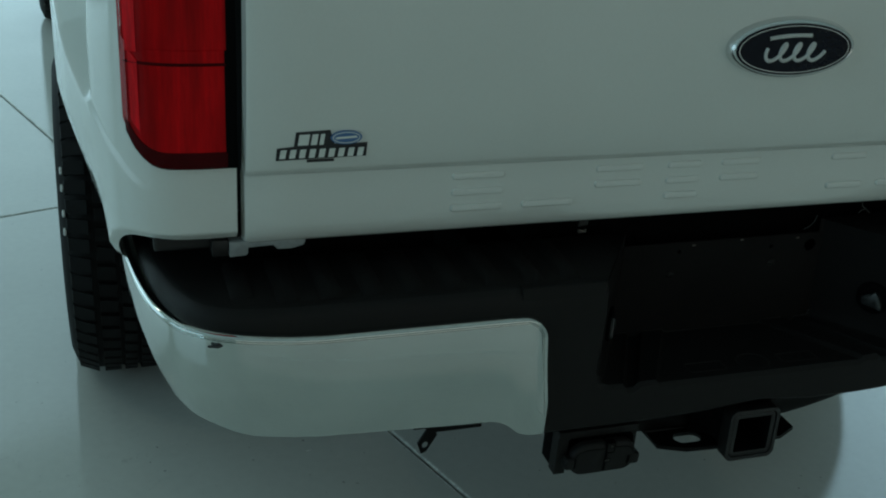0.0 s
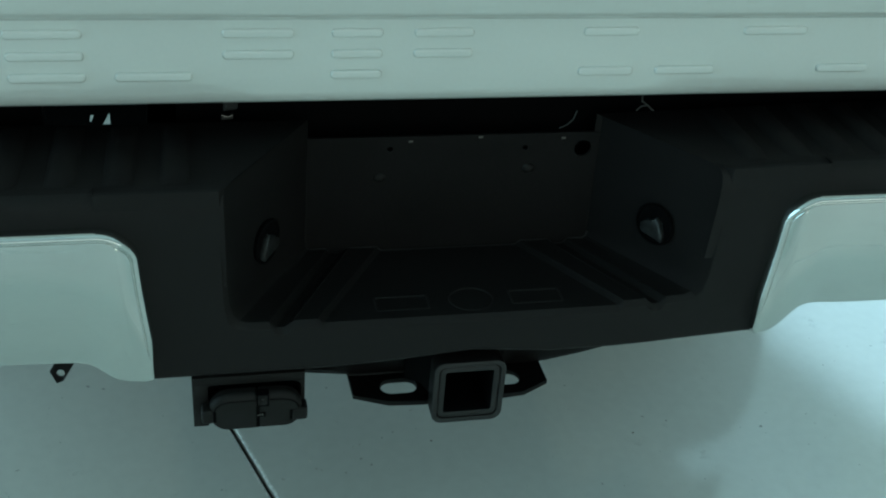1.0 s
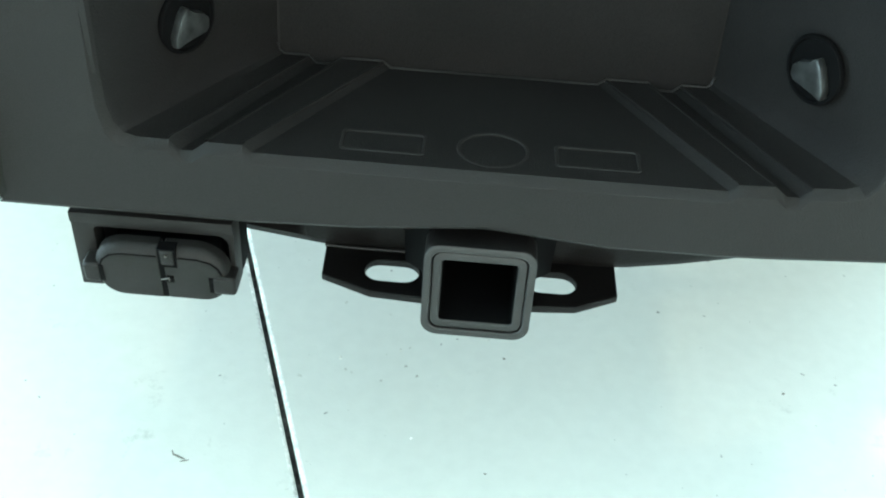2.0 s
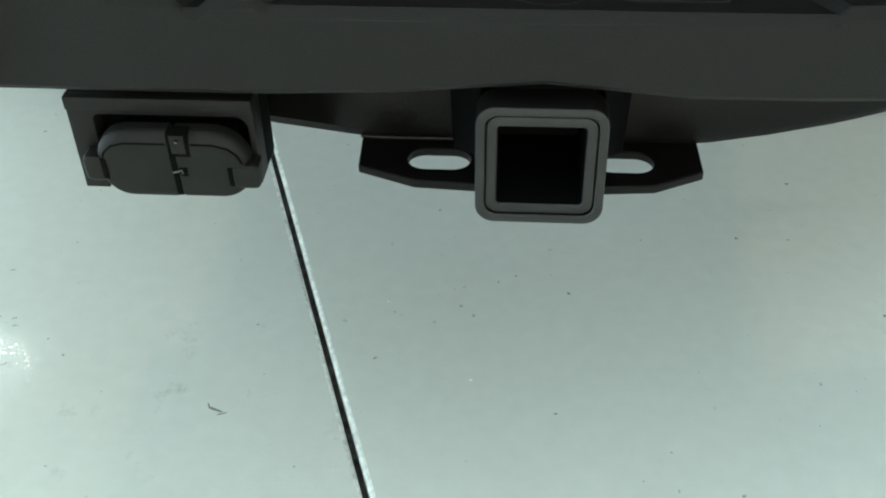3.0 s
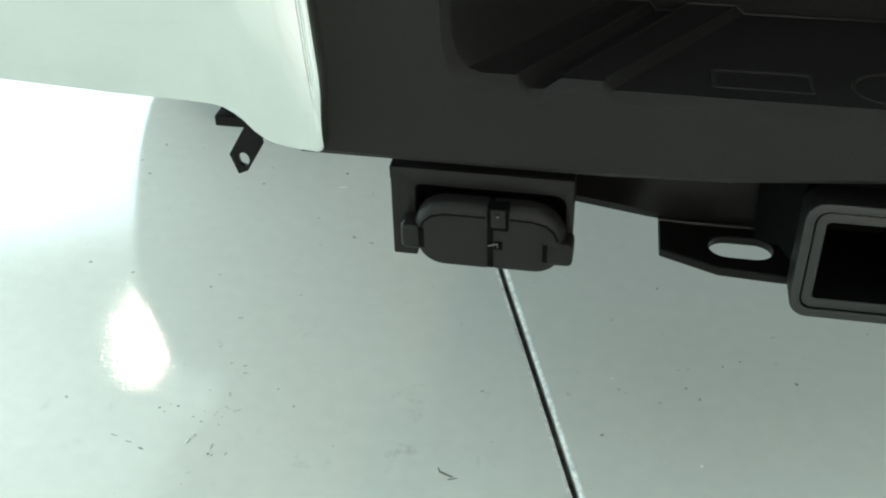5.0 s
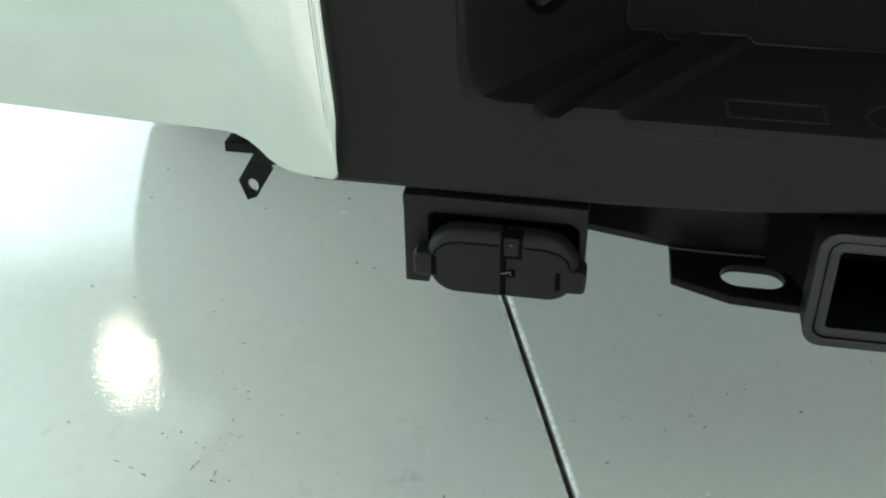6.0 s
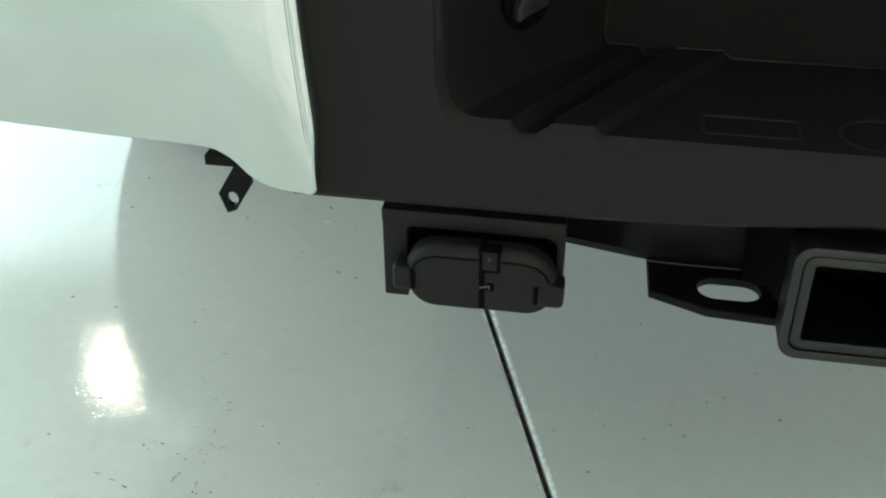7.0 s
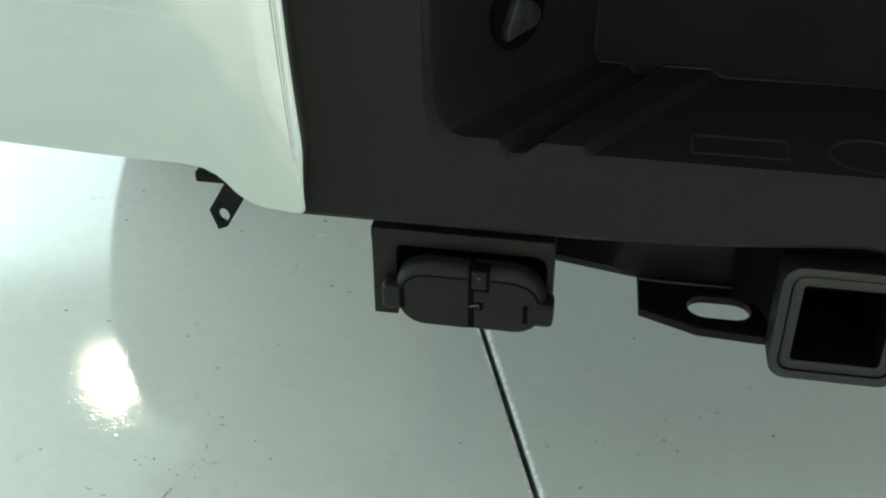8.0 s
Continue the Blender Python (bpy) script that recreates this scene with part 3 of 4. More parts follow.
# glossier bar added for the highlight where the well's floor meets its back
seam = [(x, 0.1678, z + 0.0008) for x, z in whole(half_profile(False)) if z < 0.66]
part("seam", tube(seam, 0.0011, 6), M_EDGE, step, "", 60)
for s in (-1, 1):
    for i in (7, 10, 11):
        (x0, z0), (x1, z1) = half_profile(True)[i], half_profile(False)[i]
        part("fold_edge", tube([(s * -x0, 0.012, z0 - 0.0010), (s * -(x0 + x1) / 2, 0.0895, (z0 + z1) / 2 - 0.0010), (s * -x1, 0.167, z1 - 0.0010)], 0.0018, 8), M_PAD_WELL, step, "", 60)


# raised outlines on the well's floor: two long frames and a ring between them
def raised_frame(loop_out, loop_in, name):
    part(name, prism(loop_out, [loop_in], "z", 0.6365, 0.6390, 0.0005, 1), M_STEP, step, "", 30)


for s in (-1, 1):
    x0, x1 = sorted((s * 0.119, s * 0.051))
    raised_frame(rounded(x0, x1, 0.025, 0.056, 0.004, 3), rounded(x0 + 0.003, x1 - 0.003, 0.028, 0.053, 0.0025, 3), "raised_frame")
raised_frame(ellipse(0.002, 0.041, 0.029, 0.026), ellipse(0.002, 0.041, 0.0262, 0.0232), "raised_ring")


# plate lamps in the well's side walls
def ring_at(c, n, r, thick):
    a = n.orthogonal().normalized()
    b = n.cross(a)
    return sheet([[c + (a * math.cos(u) + b * math.sin(u)) * (r + thick * math.cos(w)) + n * thick * math.sin(w) for w in [math.tau * k / 6 for k in range(6)]] for u in [math.tau * i / 28 for i in range(29)]], True)


def plate_lamp(s):
    n = Vector((-s * 0.167, -0.105, 0)).normalized()
    c = Vector((s * 0.2470, 0.0807, 0.7115))
    along = Vector((s * 0.105, -0.167, 0)).normalized() * -1
    lamp = part("plate_lamp", disc(c, n, 0.027, 0.006, 28, 0.0015), M_BLACK, step, "small round black plate lamp")
    part("rim", ring_at(c + n * 0.003, n, 0.0262, 0.0022), M_BLACK, lamp)
    outline = [(-0.006, 0.016), (-0.013, 0.009), (-0.0215, -0.009), (-0.021, -0.019), (-0.010, -0.0165), (0.014, -0.0145), (0.018, -0.0105), (0.0185, -0.002), (0.012, 0.005), (0.002, 0.009)]
    bm = prism(outline, [], "z", 0.0, 0.010, 0.0028, 2)
    m = Matrix((along, Vector((0, 0, 1)), n)).transposed().to_4x4()
    bmesh.ops.transform(bm, matrix=Matrix.Translation(c + n * 0.0015) @ m, verts=bm.verts)
    bmesh.ops.scale(bm, vec=(0.9, 0.9, 0.9), space=Matrix.Translation(-c - Vector((0, 0, -0.004))), verts=bm.verts)
    part("lens", bm, M_LAMPLENS, lamp, "milky plastic lens", 30)


plate_lamp(-1)
plate_lamp(1)

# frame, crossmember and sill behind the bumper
# the sill's matt black puts the shade of the gap into its colour
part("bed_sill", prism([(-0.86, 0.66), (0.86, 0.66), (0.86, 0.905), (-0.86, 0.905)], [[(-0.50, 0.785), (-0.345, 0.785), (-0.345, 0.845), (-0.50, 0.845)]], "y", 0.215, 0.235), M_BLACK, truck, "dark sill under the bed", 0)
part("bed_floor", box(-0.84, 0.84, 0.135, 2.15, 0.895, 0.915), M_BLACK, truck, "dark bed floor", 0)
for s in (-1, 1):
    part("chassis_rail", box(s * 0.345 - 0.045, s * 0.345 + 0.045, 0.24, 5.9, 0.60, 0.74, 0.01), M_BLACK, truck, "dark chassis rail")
# an added blocking panel, with two openings that let the bright floor beyond show
part("heat_shield", prism([(-0.84, 0.54), (0.84, 0.54), (0.84, 0.78), (-0.84, 0.78)], [[(-0.4642, 0.6004), (-0.4794, 0.5726), (-0.4637, 0.5716)], [(-0.4941, 0.5968), (-0.4884, 0.5962), (-0.4945, 0.582), (-0.4968, 0.5837)]], "y", 0.68, 0.684), M_BLACK, truck, "dark added panel blocking the view under the bed", 0)


def hitch_bar():
    """The hitch's crossmember: a deep belly that sinks towards the receiver."""
    low = [(-0.42, 0.578), (-0.37, 0.566), (-0.33, 0.535), (-0.27, 0.506), (-0.21, 0.490), (-0.14, 0.4800), (0.0, 0.477), (0.13, 0.4805), (0.18, 0.490), (0.23, 0.502), (0.28, 0.518), (0.33, 0.545), (0.37, 0.568), (0.42, 0.578)]
    cols = []
    for i in range(57):
        x = -0.42 + 0.84 * i / 56
        z = lerp_table(low, x)
        h = 0.60 - z
        back = 0.06 * smoothstep(-0.150, -0.195, x)
        cols.append([(x, 0.125 + back, 0.60), (x, 0.112 + back, z + h * 0.7), (x, 0.100 + back * 0.7, z + h * 0.35), (x, 0.097, z + 0.012), (x, 0.102, z + 0.003), (x, 0.110, z), (x, 0.19, z + 0.004), (x, 0.20, 0.60)])
    return sheet(cols)


hitch = part("hitch_bar", hitch_bar(), M_STEEL, truck, "black steel hitch crossmember", 40)


def ring_tube(outer, inner, ro, ri, y0, y1, bevel, cz=0.5228):
    o = rounded(-outer, outer, cz - outer, cz + outer, ro, 6)
    i = rounded(-inner, inner, cz - inner, cz + inner, ri, 6)
    rows = [[(x, y, z) for x, z in loop] for loop, y in ((o, y1), (o, y0 + bevel), (rounded(-outer + bevel * 0.3, outer - bevel * 0.3, cz - outer + bevel * 0.3, cz + outer - bevel * 0.3, ro, 6), y0 + bevel * 0.3),
            (rounded(-outer + bevel, outer - bevel, cz - outer + bevel, cz + outer - bevel, max(0.001, ro - bevel), 6), y0),
            (rounded(-inner - bevel, inner + bevel, cz - inner - bevel, cz + inner + bevel, ri + bevel, 6), y0), (i, y0 + bevel), (i, y1))]
    return sheet([[(x, y, cz + (z - cz) * 1.035) for x, y, z in row] for row in rows], True)


collar = part("collar", ring_tube(0.046, 0.0394, 0.0135, 0.009, 0.0, 0.026, 0.0009), M_EDGE, hitch, "square steel collar round the receiver's mouth", 40)
collar.data.materials.append(M_STEEL)
for f in collar.data.polygons:
    f.material_index = 1 if f.center.y > 0.006 else 0
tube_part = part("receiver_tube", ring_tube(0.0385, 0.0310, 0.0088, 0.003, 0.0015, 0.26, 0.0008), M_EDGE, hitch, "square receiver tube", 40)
# matt black behind the mouth paints the shade inside the tube
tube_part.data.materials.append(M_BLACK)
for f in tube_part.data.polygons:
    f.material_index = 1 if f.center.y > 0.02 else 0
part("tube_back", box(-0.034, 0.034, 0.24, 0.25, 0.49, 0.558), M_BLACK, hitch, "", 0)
part("stop_pin", disc((0.029, 0.060, 0.552), (0, 1, 0), 0.003, 0.05), M_EDGE, hitch)

part("neck", box(-0.037, 0.037, 0.028, 0.12, 0.560, 0.598, 0.005), M_BLACK, hitch, "black block over the receiver")
for s in (-1, 1):
    part("neck_bolt", disc((s * 0.031, 0.026, 0.585), (0, 1, 0), 0.0055, 0.012, 6, 0.001), M_EDGE, hitch)
    # welded gusset beside the receiver
    part("gusset", sheet([[(s * 0.044, 0.03, 0.50), (s * 0.044, 0.03, 0.565), (s * 0.040, 0.03, 0.578)], [(s * 0.050, 0.06, 0.495), (s * 0.052, 0.06, 0.565), (s * 0.050, 0.06, 0.59)], [(s * 0.066, 0.088, 0.482), (s * 0.070, 0.086, 0.565), (s * 0.075, 0.082, 0.60)]]), M_BLACK, hitch, "", 60)


def chain_plate():
    out = [(-0.141, 0.124), (-0.1385, 0.0590), (-0.094, 0.0400), (-0.048, 0.0370), (0.050, 0.0375), (0.088, 0.0410), (0.1262, 0.0615), (0.1255, 0.124)]
    slots = [rounded(-0.101, -0.052, 0.0565, 0.0855, 0.0144, 7), rounded(0.043, 0.0895, 0.0585, 0.0875, 0.0144, 7)]
    return prism(out, slots, "z", 0.4755, 0.4830, 0.0009, 1)


# paler bar that paints the lit line along the chain plate
part("plate_lip", tube([(-0.141, 0.1000, 0.4840), (-0.120, 0.0985, 0.4842), (-0.090, 0.0985, 0.4842), (-0.048, 0.0990, 0.4842)], 0.0016, 8), M_EDGE, hitch, "", 60)
part("chain_plate", chain_plate(), M_STEEL, hitch, "black steel plate with two slots for safety chains", 30)


# trailer socket with two hinged covers, leaning back towards its lower edge
def leaning(bm, slope):
    for v in bm.verts:
        v.co.y += (0.5665 - v.co.z) * slope
    return bm


frame_loop = [(-0.338, 0.484), (-0.3195, 0.484)] + [(u, v) for u, v in rounded(-0.3195, -0.2070, 0.47, 0.5500, (0.001, 0.001, 0.010, 0.005), 5)[::-1] if v > 0.492] + [(-0.2070, 0.491), (-0.202, 0.492), (-0.202, 0.5650), (-0.338, 0.5650)]
socket = part("trailer_socket", leaning(prism(frame_loop, [], "y", 0.0170, 0.039, 0.0012, 2), 0.06), M_SOCKET, truck, "dark grey trailer wiring socket with two covers", 30)
part("frame_rim", leaning(box(-0.3378, -0.2022, 0.0148, 0.024, 0.5545, 0.5652, 0.0010, 2), 0.06), M_SOCKET, socket, "", 30)
part("housing", leaning(box(-0.336, -0.204, 0.0382, 0.075, 0.486, 0.5630, 0.003), 0.06), M_BLACK, socket, "", 30)
part("cover_core", leaning(box(-0.306, -0.216, 0.0130, 0.040, 0.497, 0.535, 0.003), 0.10), M_BLACK, socket, "", 30)
part("mount_strap", box(-0.31, -0.225, 0.03, 0.07, 0.5600, 0.578), M_BLACK, socket, "", 0)


def cover(x0, x1, z0, z1, radii):
    """A flap whose upper part rolls back into the recess."""
    n = 8
    outer = rounded(x0, x1, z0, z1, radii, n)
    inner = rounded(x0 + (0.007 if radii[0] > 0.01 else 0.0012), x1 - (0.007 if radii[1] > 0.01 else 0.0012), z0 + 0.005, z1 - 0.015, [max(0.0012, r - 0.009) for r in radii], n)
    rows = [[(x, 0.0140, z) for x, z in outer], [(x, 0.0070, z) for x, z in outer]]
    for k in range(1, 8):
        a = math.pi / 2 * k / 7
        f = 1 - math.cos(a)
        rows.append([(xo + (xi - xo) * f, 0.0070 - 0.0098 * math.sin(a), zo + (zi - zo) * f) for (xo, zo), (xi, zi) in zip(outer, inner)])
    bm = sheet(rows, True)
    bm.verts.ensure_lookup_table()
    bm.faces.new(list(bm.verts)[-len(inner):])
    return leaning(bm, 0.12)


part("round_cover", cover(-0.3185, -0.2618, 0.4855, 0.5455, (0.024, 0.003, 0.002, 0.026)), M_SOCKET, socket, "larger rounded flap of the wiring socket", 40)
part("flat_cover", cover(-0.2590, -0.2060, 0.4860, 0.5455, (0.003, 0.024, 0.028, 0.002)), M_SOCKET, socket, "smaller rounded flap of the wiring socket", 40)
# black tubes paint the shade line along each flap's upper shoulder
for fold_line in ([(-0.3135, 0.519), (-0.3105, 0.5275), (-0.3040, 0.5335), (-0.2950, 0.5360), (-0.2640, 0.5362)], [(-0.2460, 0.5362), (-0.2300, 0.5360), (-0.2200, 0.5330), (-0.2140, 0.5275), (-0.2110, 0.520)]):
    part("flap_fold", leaning(tube([(x, -0.0016, z) for x, z in fold_line], 0.0010, 6), 0.12), M_BLACK, socket, "", 60)
# solid black boxes stand in for the shade in hinge gap, slit and slot
part("hinge_gap", leaning(box(-0.2622, -0.2470, -0.0034, 0.008, 0.5262, 0.5465), 0.12), M_BLACK, socket, "", 0)
part("hinge_block", leaning(box(-0.2600, -0.2492, -0.0042, 0.003, 0.5290, 0.5455, 0.0012), 0.12), M_SOCKET, socket)
part("hinge_screw", leaning(disc((-0.2545, -0.0054, 0.541), (0, 1, 0), 0.0011, 0.002, 12), 0.12), M_SMALLMETAL, socket, "tiny bright screw")
part("cover_slit", leaning(box(-0.2628, -0.2582, -0.0026, 0.012, 0.4895, 0.5262), 0.12), M_BLACK, socket, "", 0)
part("spring_slot", leaning(box(-0.2572, -0.2515, -0.0036, 0.0, 0.5085, 0.5155), 0.12), M_BLACK, socket, "", 0)
part("spring_pin", leaning(tube([(-0.2618, -0.0045, 0.5120), (-0.2575, -0.0048, 0.5135), (-0.2548, -0.0048, 0.5145), (-0.2548, -0.0048, 0.5115)], 0.0007, 6), 0.12), M_SMALLMETAL, socket, "bright spring wire")
for x0, x1, z0, z1 in ((-0.3285, -0.3125, 0.5010, 0.5235), (-0.2200, -0.1995, 0.4970, 0.5185)):
    part("latch", leaning(box(x0, x1, -0.0045, 0.018, z0, z1, 0.0055, 3), 0.12), M_SOCKET, socket, "rounded finger latch")
    inner_x = x1 if x0 < -0.3 else x0
    # black strip painting the shaded gap beside the latch
    part("latch_gap", leaning(box(inner_x - 0.0018, inner_x + 0.0018, -0.0036, 0.0, z0 + 0.003, z1 - 0.002), 0.12), M_BLACK, socket, "", 0)

socket.location = (-0.003, 0, -0.003)

# tie-down bracket hanging below the bumper's end
hook = part("bumper_bracket", prism([(-0.506, 0.530), (-0.505, 0.508), (-0.525, 0.474), (-0.518, 0.454), (-0.509, 0.458), (-0.492, 0.487), (-0.497, 0.515), (-0.490, 0.535)], [ellipse(-0.5115, 0.4700, 0.0052, 0.0068, 14)], "y", 0.160, 0.165, 0.0008), M_STEEL, truck, "small black bent steel bracket", 30)
part("bracket_arm", box(-0.5335, -0.503, 0.158, 0.20, 0.5035, 0.5135, 0.0015), M_STEEL, hook)
part("bracket_bar", box(-0.505, -0.415, 0.158, 0.180, 0.494, 0.512, 0.002), M_STEEL, hook)


# ---- tailgate ----
TG_PROFILE = [(0.8730, 0.132), (0.8745, 0.118), (0.880, 0.1105), (0.892, 0.1070), (0.91, 0.1055), (0.94, 0.1045), (0.974, 0.1040), (0.9785, 0.1030), (0.9815, 0.0990), (0.9845, 0.0955), (0.990, 0.0930), (1.01, 0.088), (1.06, 0.080), (1.12, 0.0735), (1.20, 0.069), (1.30, 0.067), (1.40, 0.070), (1.44, 0.075), (1.455, 0.09), (1.46, 0.13)]
TG_X0, TG_X1 = -0.811, 0.728
tg_xs = [TG_X0 + 0.0, TG_X0 + 0.003, TG_X0 + 0.010] + [TG_X0 + 0.010 + (TG_X1 - TG_X0 - 0.02) * i / 24 for i in range(1, 24)] + [TG_X1 - 0.010, TG_X1 - 0.003, TG_X1]
edge_back = [0.022, 0.004, 0.0] + [0.0] * 23 + [0.0, 0.004, 0.022]
tailgate = part("tailgate", sheet([[(x, y + b, z) for x, b in zip(tg_xs, edge_back)] for z, y in TG_PROFILE]), M_PAINT, truck, "white pressed-steel tailgate with raised lettering bars", 40)
part("inner_panel", box(TG_X0 + 0.01, TG_X1 - 0.01, 0.125, 0.150, 0.890, 1.45), M_PAINT, tailgate, "", 0)


# pressed lettering, kept as plain raised bars: (x0, x1, heights)
CHARS = [(-0.514, -0.434, "tmb"), (-0.404, -0.322, "b"), (-0.289, -0.211, "tm"), (-0.170, -0.112, "tmb"), (-0.077, -0.008, "tm"),
         (0.122, 0.190, "tb"), (0.218, 0.294, "b"), (0.322, 0.405, "t"), (0.430, 0.500, "b")]
CZ0, CZ1, CW = 0.908, 0.968, 0.0105
for x0, x1, bits in CHARS:
    zm = (CZ0 + CZ1) / 2
    levels = {"t": CZ1 - CW / 2, "m": zm, "b": CZ0 + CW / 2}
    for b in bits:
        z = levels[b]
        part("raised_bar", prism(rounded(x0, x1, z - CW / 2, z + CW / 2, 0.0046, 4), [], "y", 0.1014, 0.1075, 0.0036, 5), M_PAINT, tailgate, "", 80)

# oval badge: dark field, bright rim and a plain slanting stroke group
BX, BZ = -0.018, 1.1505
rings = [[(BX + dx + rx * math.cos(math.tau * i / 56), y, BZ + rz * math.sin(math.tau * i / 56)) for i in range(56)]
         for rx, rz, y, dx in ((0.1070, 0.0460, 0.0800, 0.002), (0.1068, 0.0458, 0.0700, 0.002), (0.1040, 0.0440, 0.0610, 0.001), (0.1010, 0.0415, 0.0560, 0), (0.0990, 0.0398, 0.0545, 0), (0.0970, 0.0380, 0.0555, 0), (0.0968, 0.0378, 0.0600, 0))]
badge = part("badge", sheet(rings, True), M_SILVER, tailgate, "oval badge with a bright domed rim", 50)
part("badge_field", prism(ellipse(BX, BZ, 0.0966, 0.0377, 48), [], "y", 0.0552, 0.064, 0.0006, 1), M_NAVY, badge, "dark navy enamel field", 40)
part("badge_line", prism(ellipse(BX, BZ, 0.0925, 0.0350, 48), [ellipse(BX, BZ, 0.0912, 0.0339, 48)], "y", 0.0547, 0.0556), M_SILVER, badge, "thin silver line", 0)
swash = []
for k in range(73):
    a = math.tau * 3.6 * k / 72 + 2.6
    u, w = -0.054 + 0.092 * k / 72 + 0.0085 * math.cos(a), 0.0125 * math.sin(a)
    swash.append((-0.010 + 0.92 * u + 0.45 * w, 0.0550, 1.1465 + w))
part("silver_swash", tube(swash, 0.0029, 6), M_LETTER, badge, "plain silver looping line", 60)
part("silver_swash", tube([(x, 0.0550, 1.1705 - 1.6 * (x + 0.03) ** 2 + 0.06 * (x + 0.03)) for x in [-0.064 + 0.07 * k / 10 for k in range(11)]], 0.0032, 6), M_LETTER, badge, "", 60)

# dealer sticker, its writing kept as plain bars
sticker = part("sticker", prism([(-0.769, 1.004), (-0.768, 1.0215), (-0.745, 1.0235), (-0.743, 1.0445), (-0.697, 1.0465), (-0.690, 1.026), (-0.645, 1.026), (-0.646, 1.0065)], [], "y", 0.0865, 0.0915), M_PRINT, tailgate, "black dealer sticker with pale bars and a blue oval", 0)
for v in sticker.data.vertices:
    v.co.y -= (v.co.z - 1.004) * 0.12
for i in range(9):
    x = -0.765 + i * 0.0132
    part("pale_bar", prism([(x, 1.0078), (x + 0.0078, 1.0080), (x + 0.0100, 1.0198), (x + 0.0022, 1.0196)], [], "y", 0.0832, 0.0850), M_LIGHTPRINT, sticker, "", 0)
for x, w in ((-0.7405, 0.014), (-0.7230, 0.008), (-0.7115, 0.0055)):
    part("pale_bar", prism([(x, 1.0262), (x + w, 1.0264), (x + w + 0.0022, 1.0412), (x + 0.0022, 1.0410)], [], "y", 0.0812, 0.0830), M_LIGHTPRINT, sticker, "", 0)
part("blue_oval", prism(ellipse(-0.675, 1.0355, 0.0215, 0.0095, 28), [], "y", 0.0800, 0.0850), M_BLUE, sticker, "", 0)
part("oval_line", prism(ellipse(-0.675, 1.0355, 0.0190, 0.0078, 28), [ellipse(-0.675, 1.0355, 0.0178, 0.0068, 28)], "y", 0.0794, 0.0802), M_LIGHTPRINT, sticker, "", 0)
part("pale_bar", prism([(-0.690, 1.0335), (-0.660, 1.0350), (-0.661, 1.0378), (-0.689, 1.0365)], [], "y", 0.0795, 0.0802), M_LIGHTPRINT, sticker, "", 0)
part("small_print", prism([(-0.727, 1.0000), (-0.690, 1.0003), (-0.690, 1.0035), (-0.727, 1.0032)], [], "y", 0.0872, 0.0915), M_PRINT, sticker, "", 0)

# hinge hardware showing below the tailgate's corners
for s in (-1, 1):
    m = (lambda b: b) if s < 0 else (lambda b: mirrored(b, BED_CX))
    hinge = part("tailgate_hinge", m(prism([(-0.829, 0.877), (-0.829, 0.854), (-0.806, 0.8555), (-0.803, 0.859), (-0.803, 0.867), (-0.768, 0.8685), (-0.762, 0.862), (-0.742, 0.8615), (-0.725, 0.866), (-0.722, 0.872), (-0.723, 0.882), (-0.766, 0.880), (-0.780, 0.876)], [], "y", 0.117, 0.142, 0.002)), M_GALV, truck, "grey painted tailgate hinge", 30)
    part("hinge_block", m(box(-0.853, -0.8295, 0.119, 0.142, 0.855, 0.880, 0.003)), M_EDGE, hinge, "dark hinge block", 30)

# ---- bed sides, corners and tail lights ----
CORNER_PLAN = [(-0.8185, 0.108), (-0.87, 0.1075), (-0.91, 0.112), (-0.944, 0.130), (-0.972, 0.165), (-0.992, 0.22), (-1.006, 0.30), (-1.014, 0.42), (-1.020, 0.60)]
CORNER = [(p, -n) for p, n in plan_points(CORNER_PLAN, 110)]
ARCH_Y, ARCH_Z, ARCH_R, FRONT_Y = 1.290, 0.482, 0.50, 5.12


FOLD = [(0.125, 0.952), (0.16, 0.985), (0.25, 1.045), (0.40, 1.115), (0.60, 1.175), (0.80, 1.215), (1.290, 1.250), (1.8, 1.215), (2.3, 1.17)]
SWELL = [(0.122, 0.0), (0.14, 0.003), (0.20, 0.0045), (0.245, 0.006), (0.262, 0.018), (0.30, 0.028), (0.34, 0.038), (0.42, 0.055), (0.55, 0.072), (0.90, 0.085), (1.6, 0.085), (2.3, 0.040)]
FLARE = [(0.122, 0.0), (0.14, 0.003), (0.20, 0.005), (0.25, 0.009), (0.29, 0.014), (0.34, 0.021), (0.40, 0.026), (0.50, 0.030), (2.3, 0.030)]
LEDGE = [(0.12, 0.014), (0.245, 0.020), (0.262, 0.016), (0.30, 0.018), (0.42, 0.026), (0.90, 0.034), (2.3, 0.034)]


def side_bottom(y):
    base = 0.884 - 0.105 * smoothstep(0.135, 0.32, y) - 0.035 * smoothstep(0.32, 0.80, y)
    for ay in (ARCH_Y, FRONT_Y):
        if abs(y - ay) < ARCH_R:
            base = max(base, ARCH_Z + math.sqrt(ARCH_R ** 2 - (y - ay) ** 2))
    return base


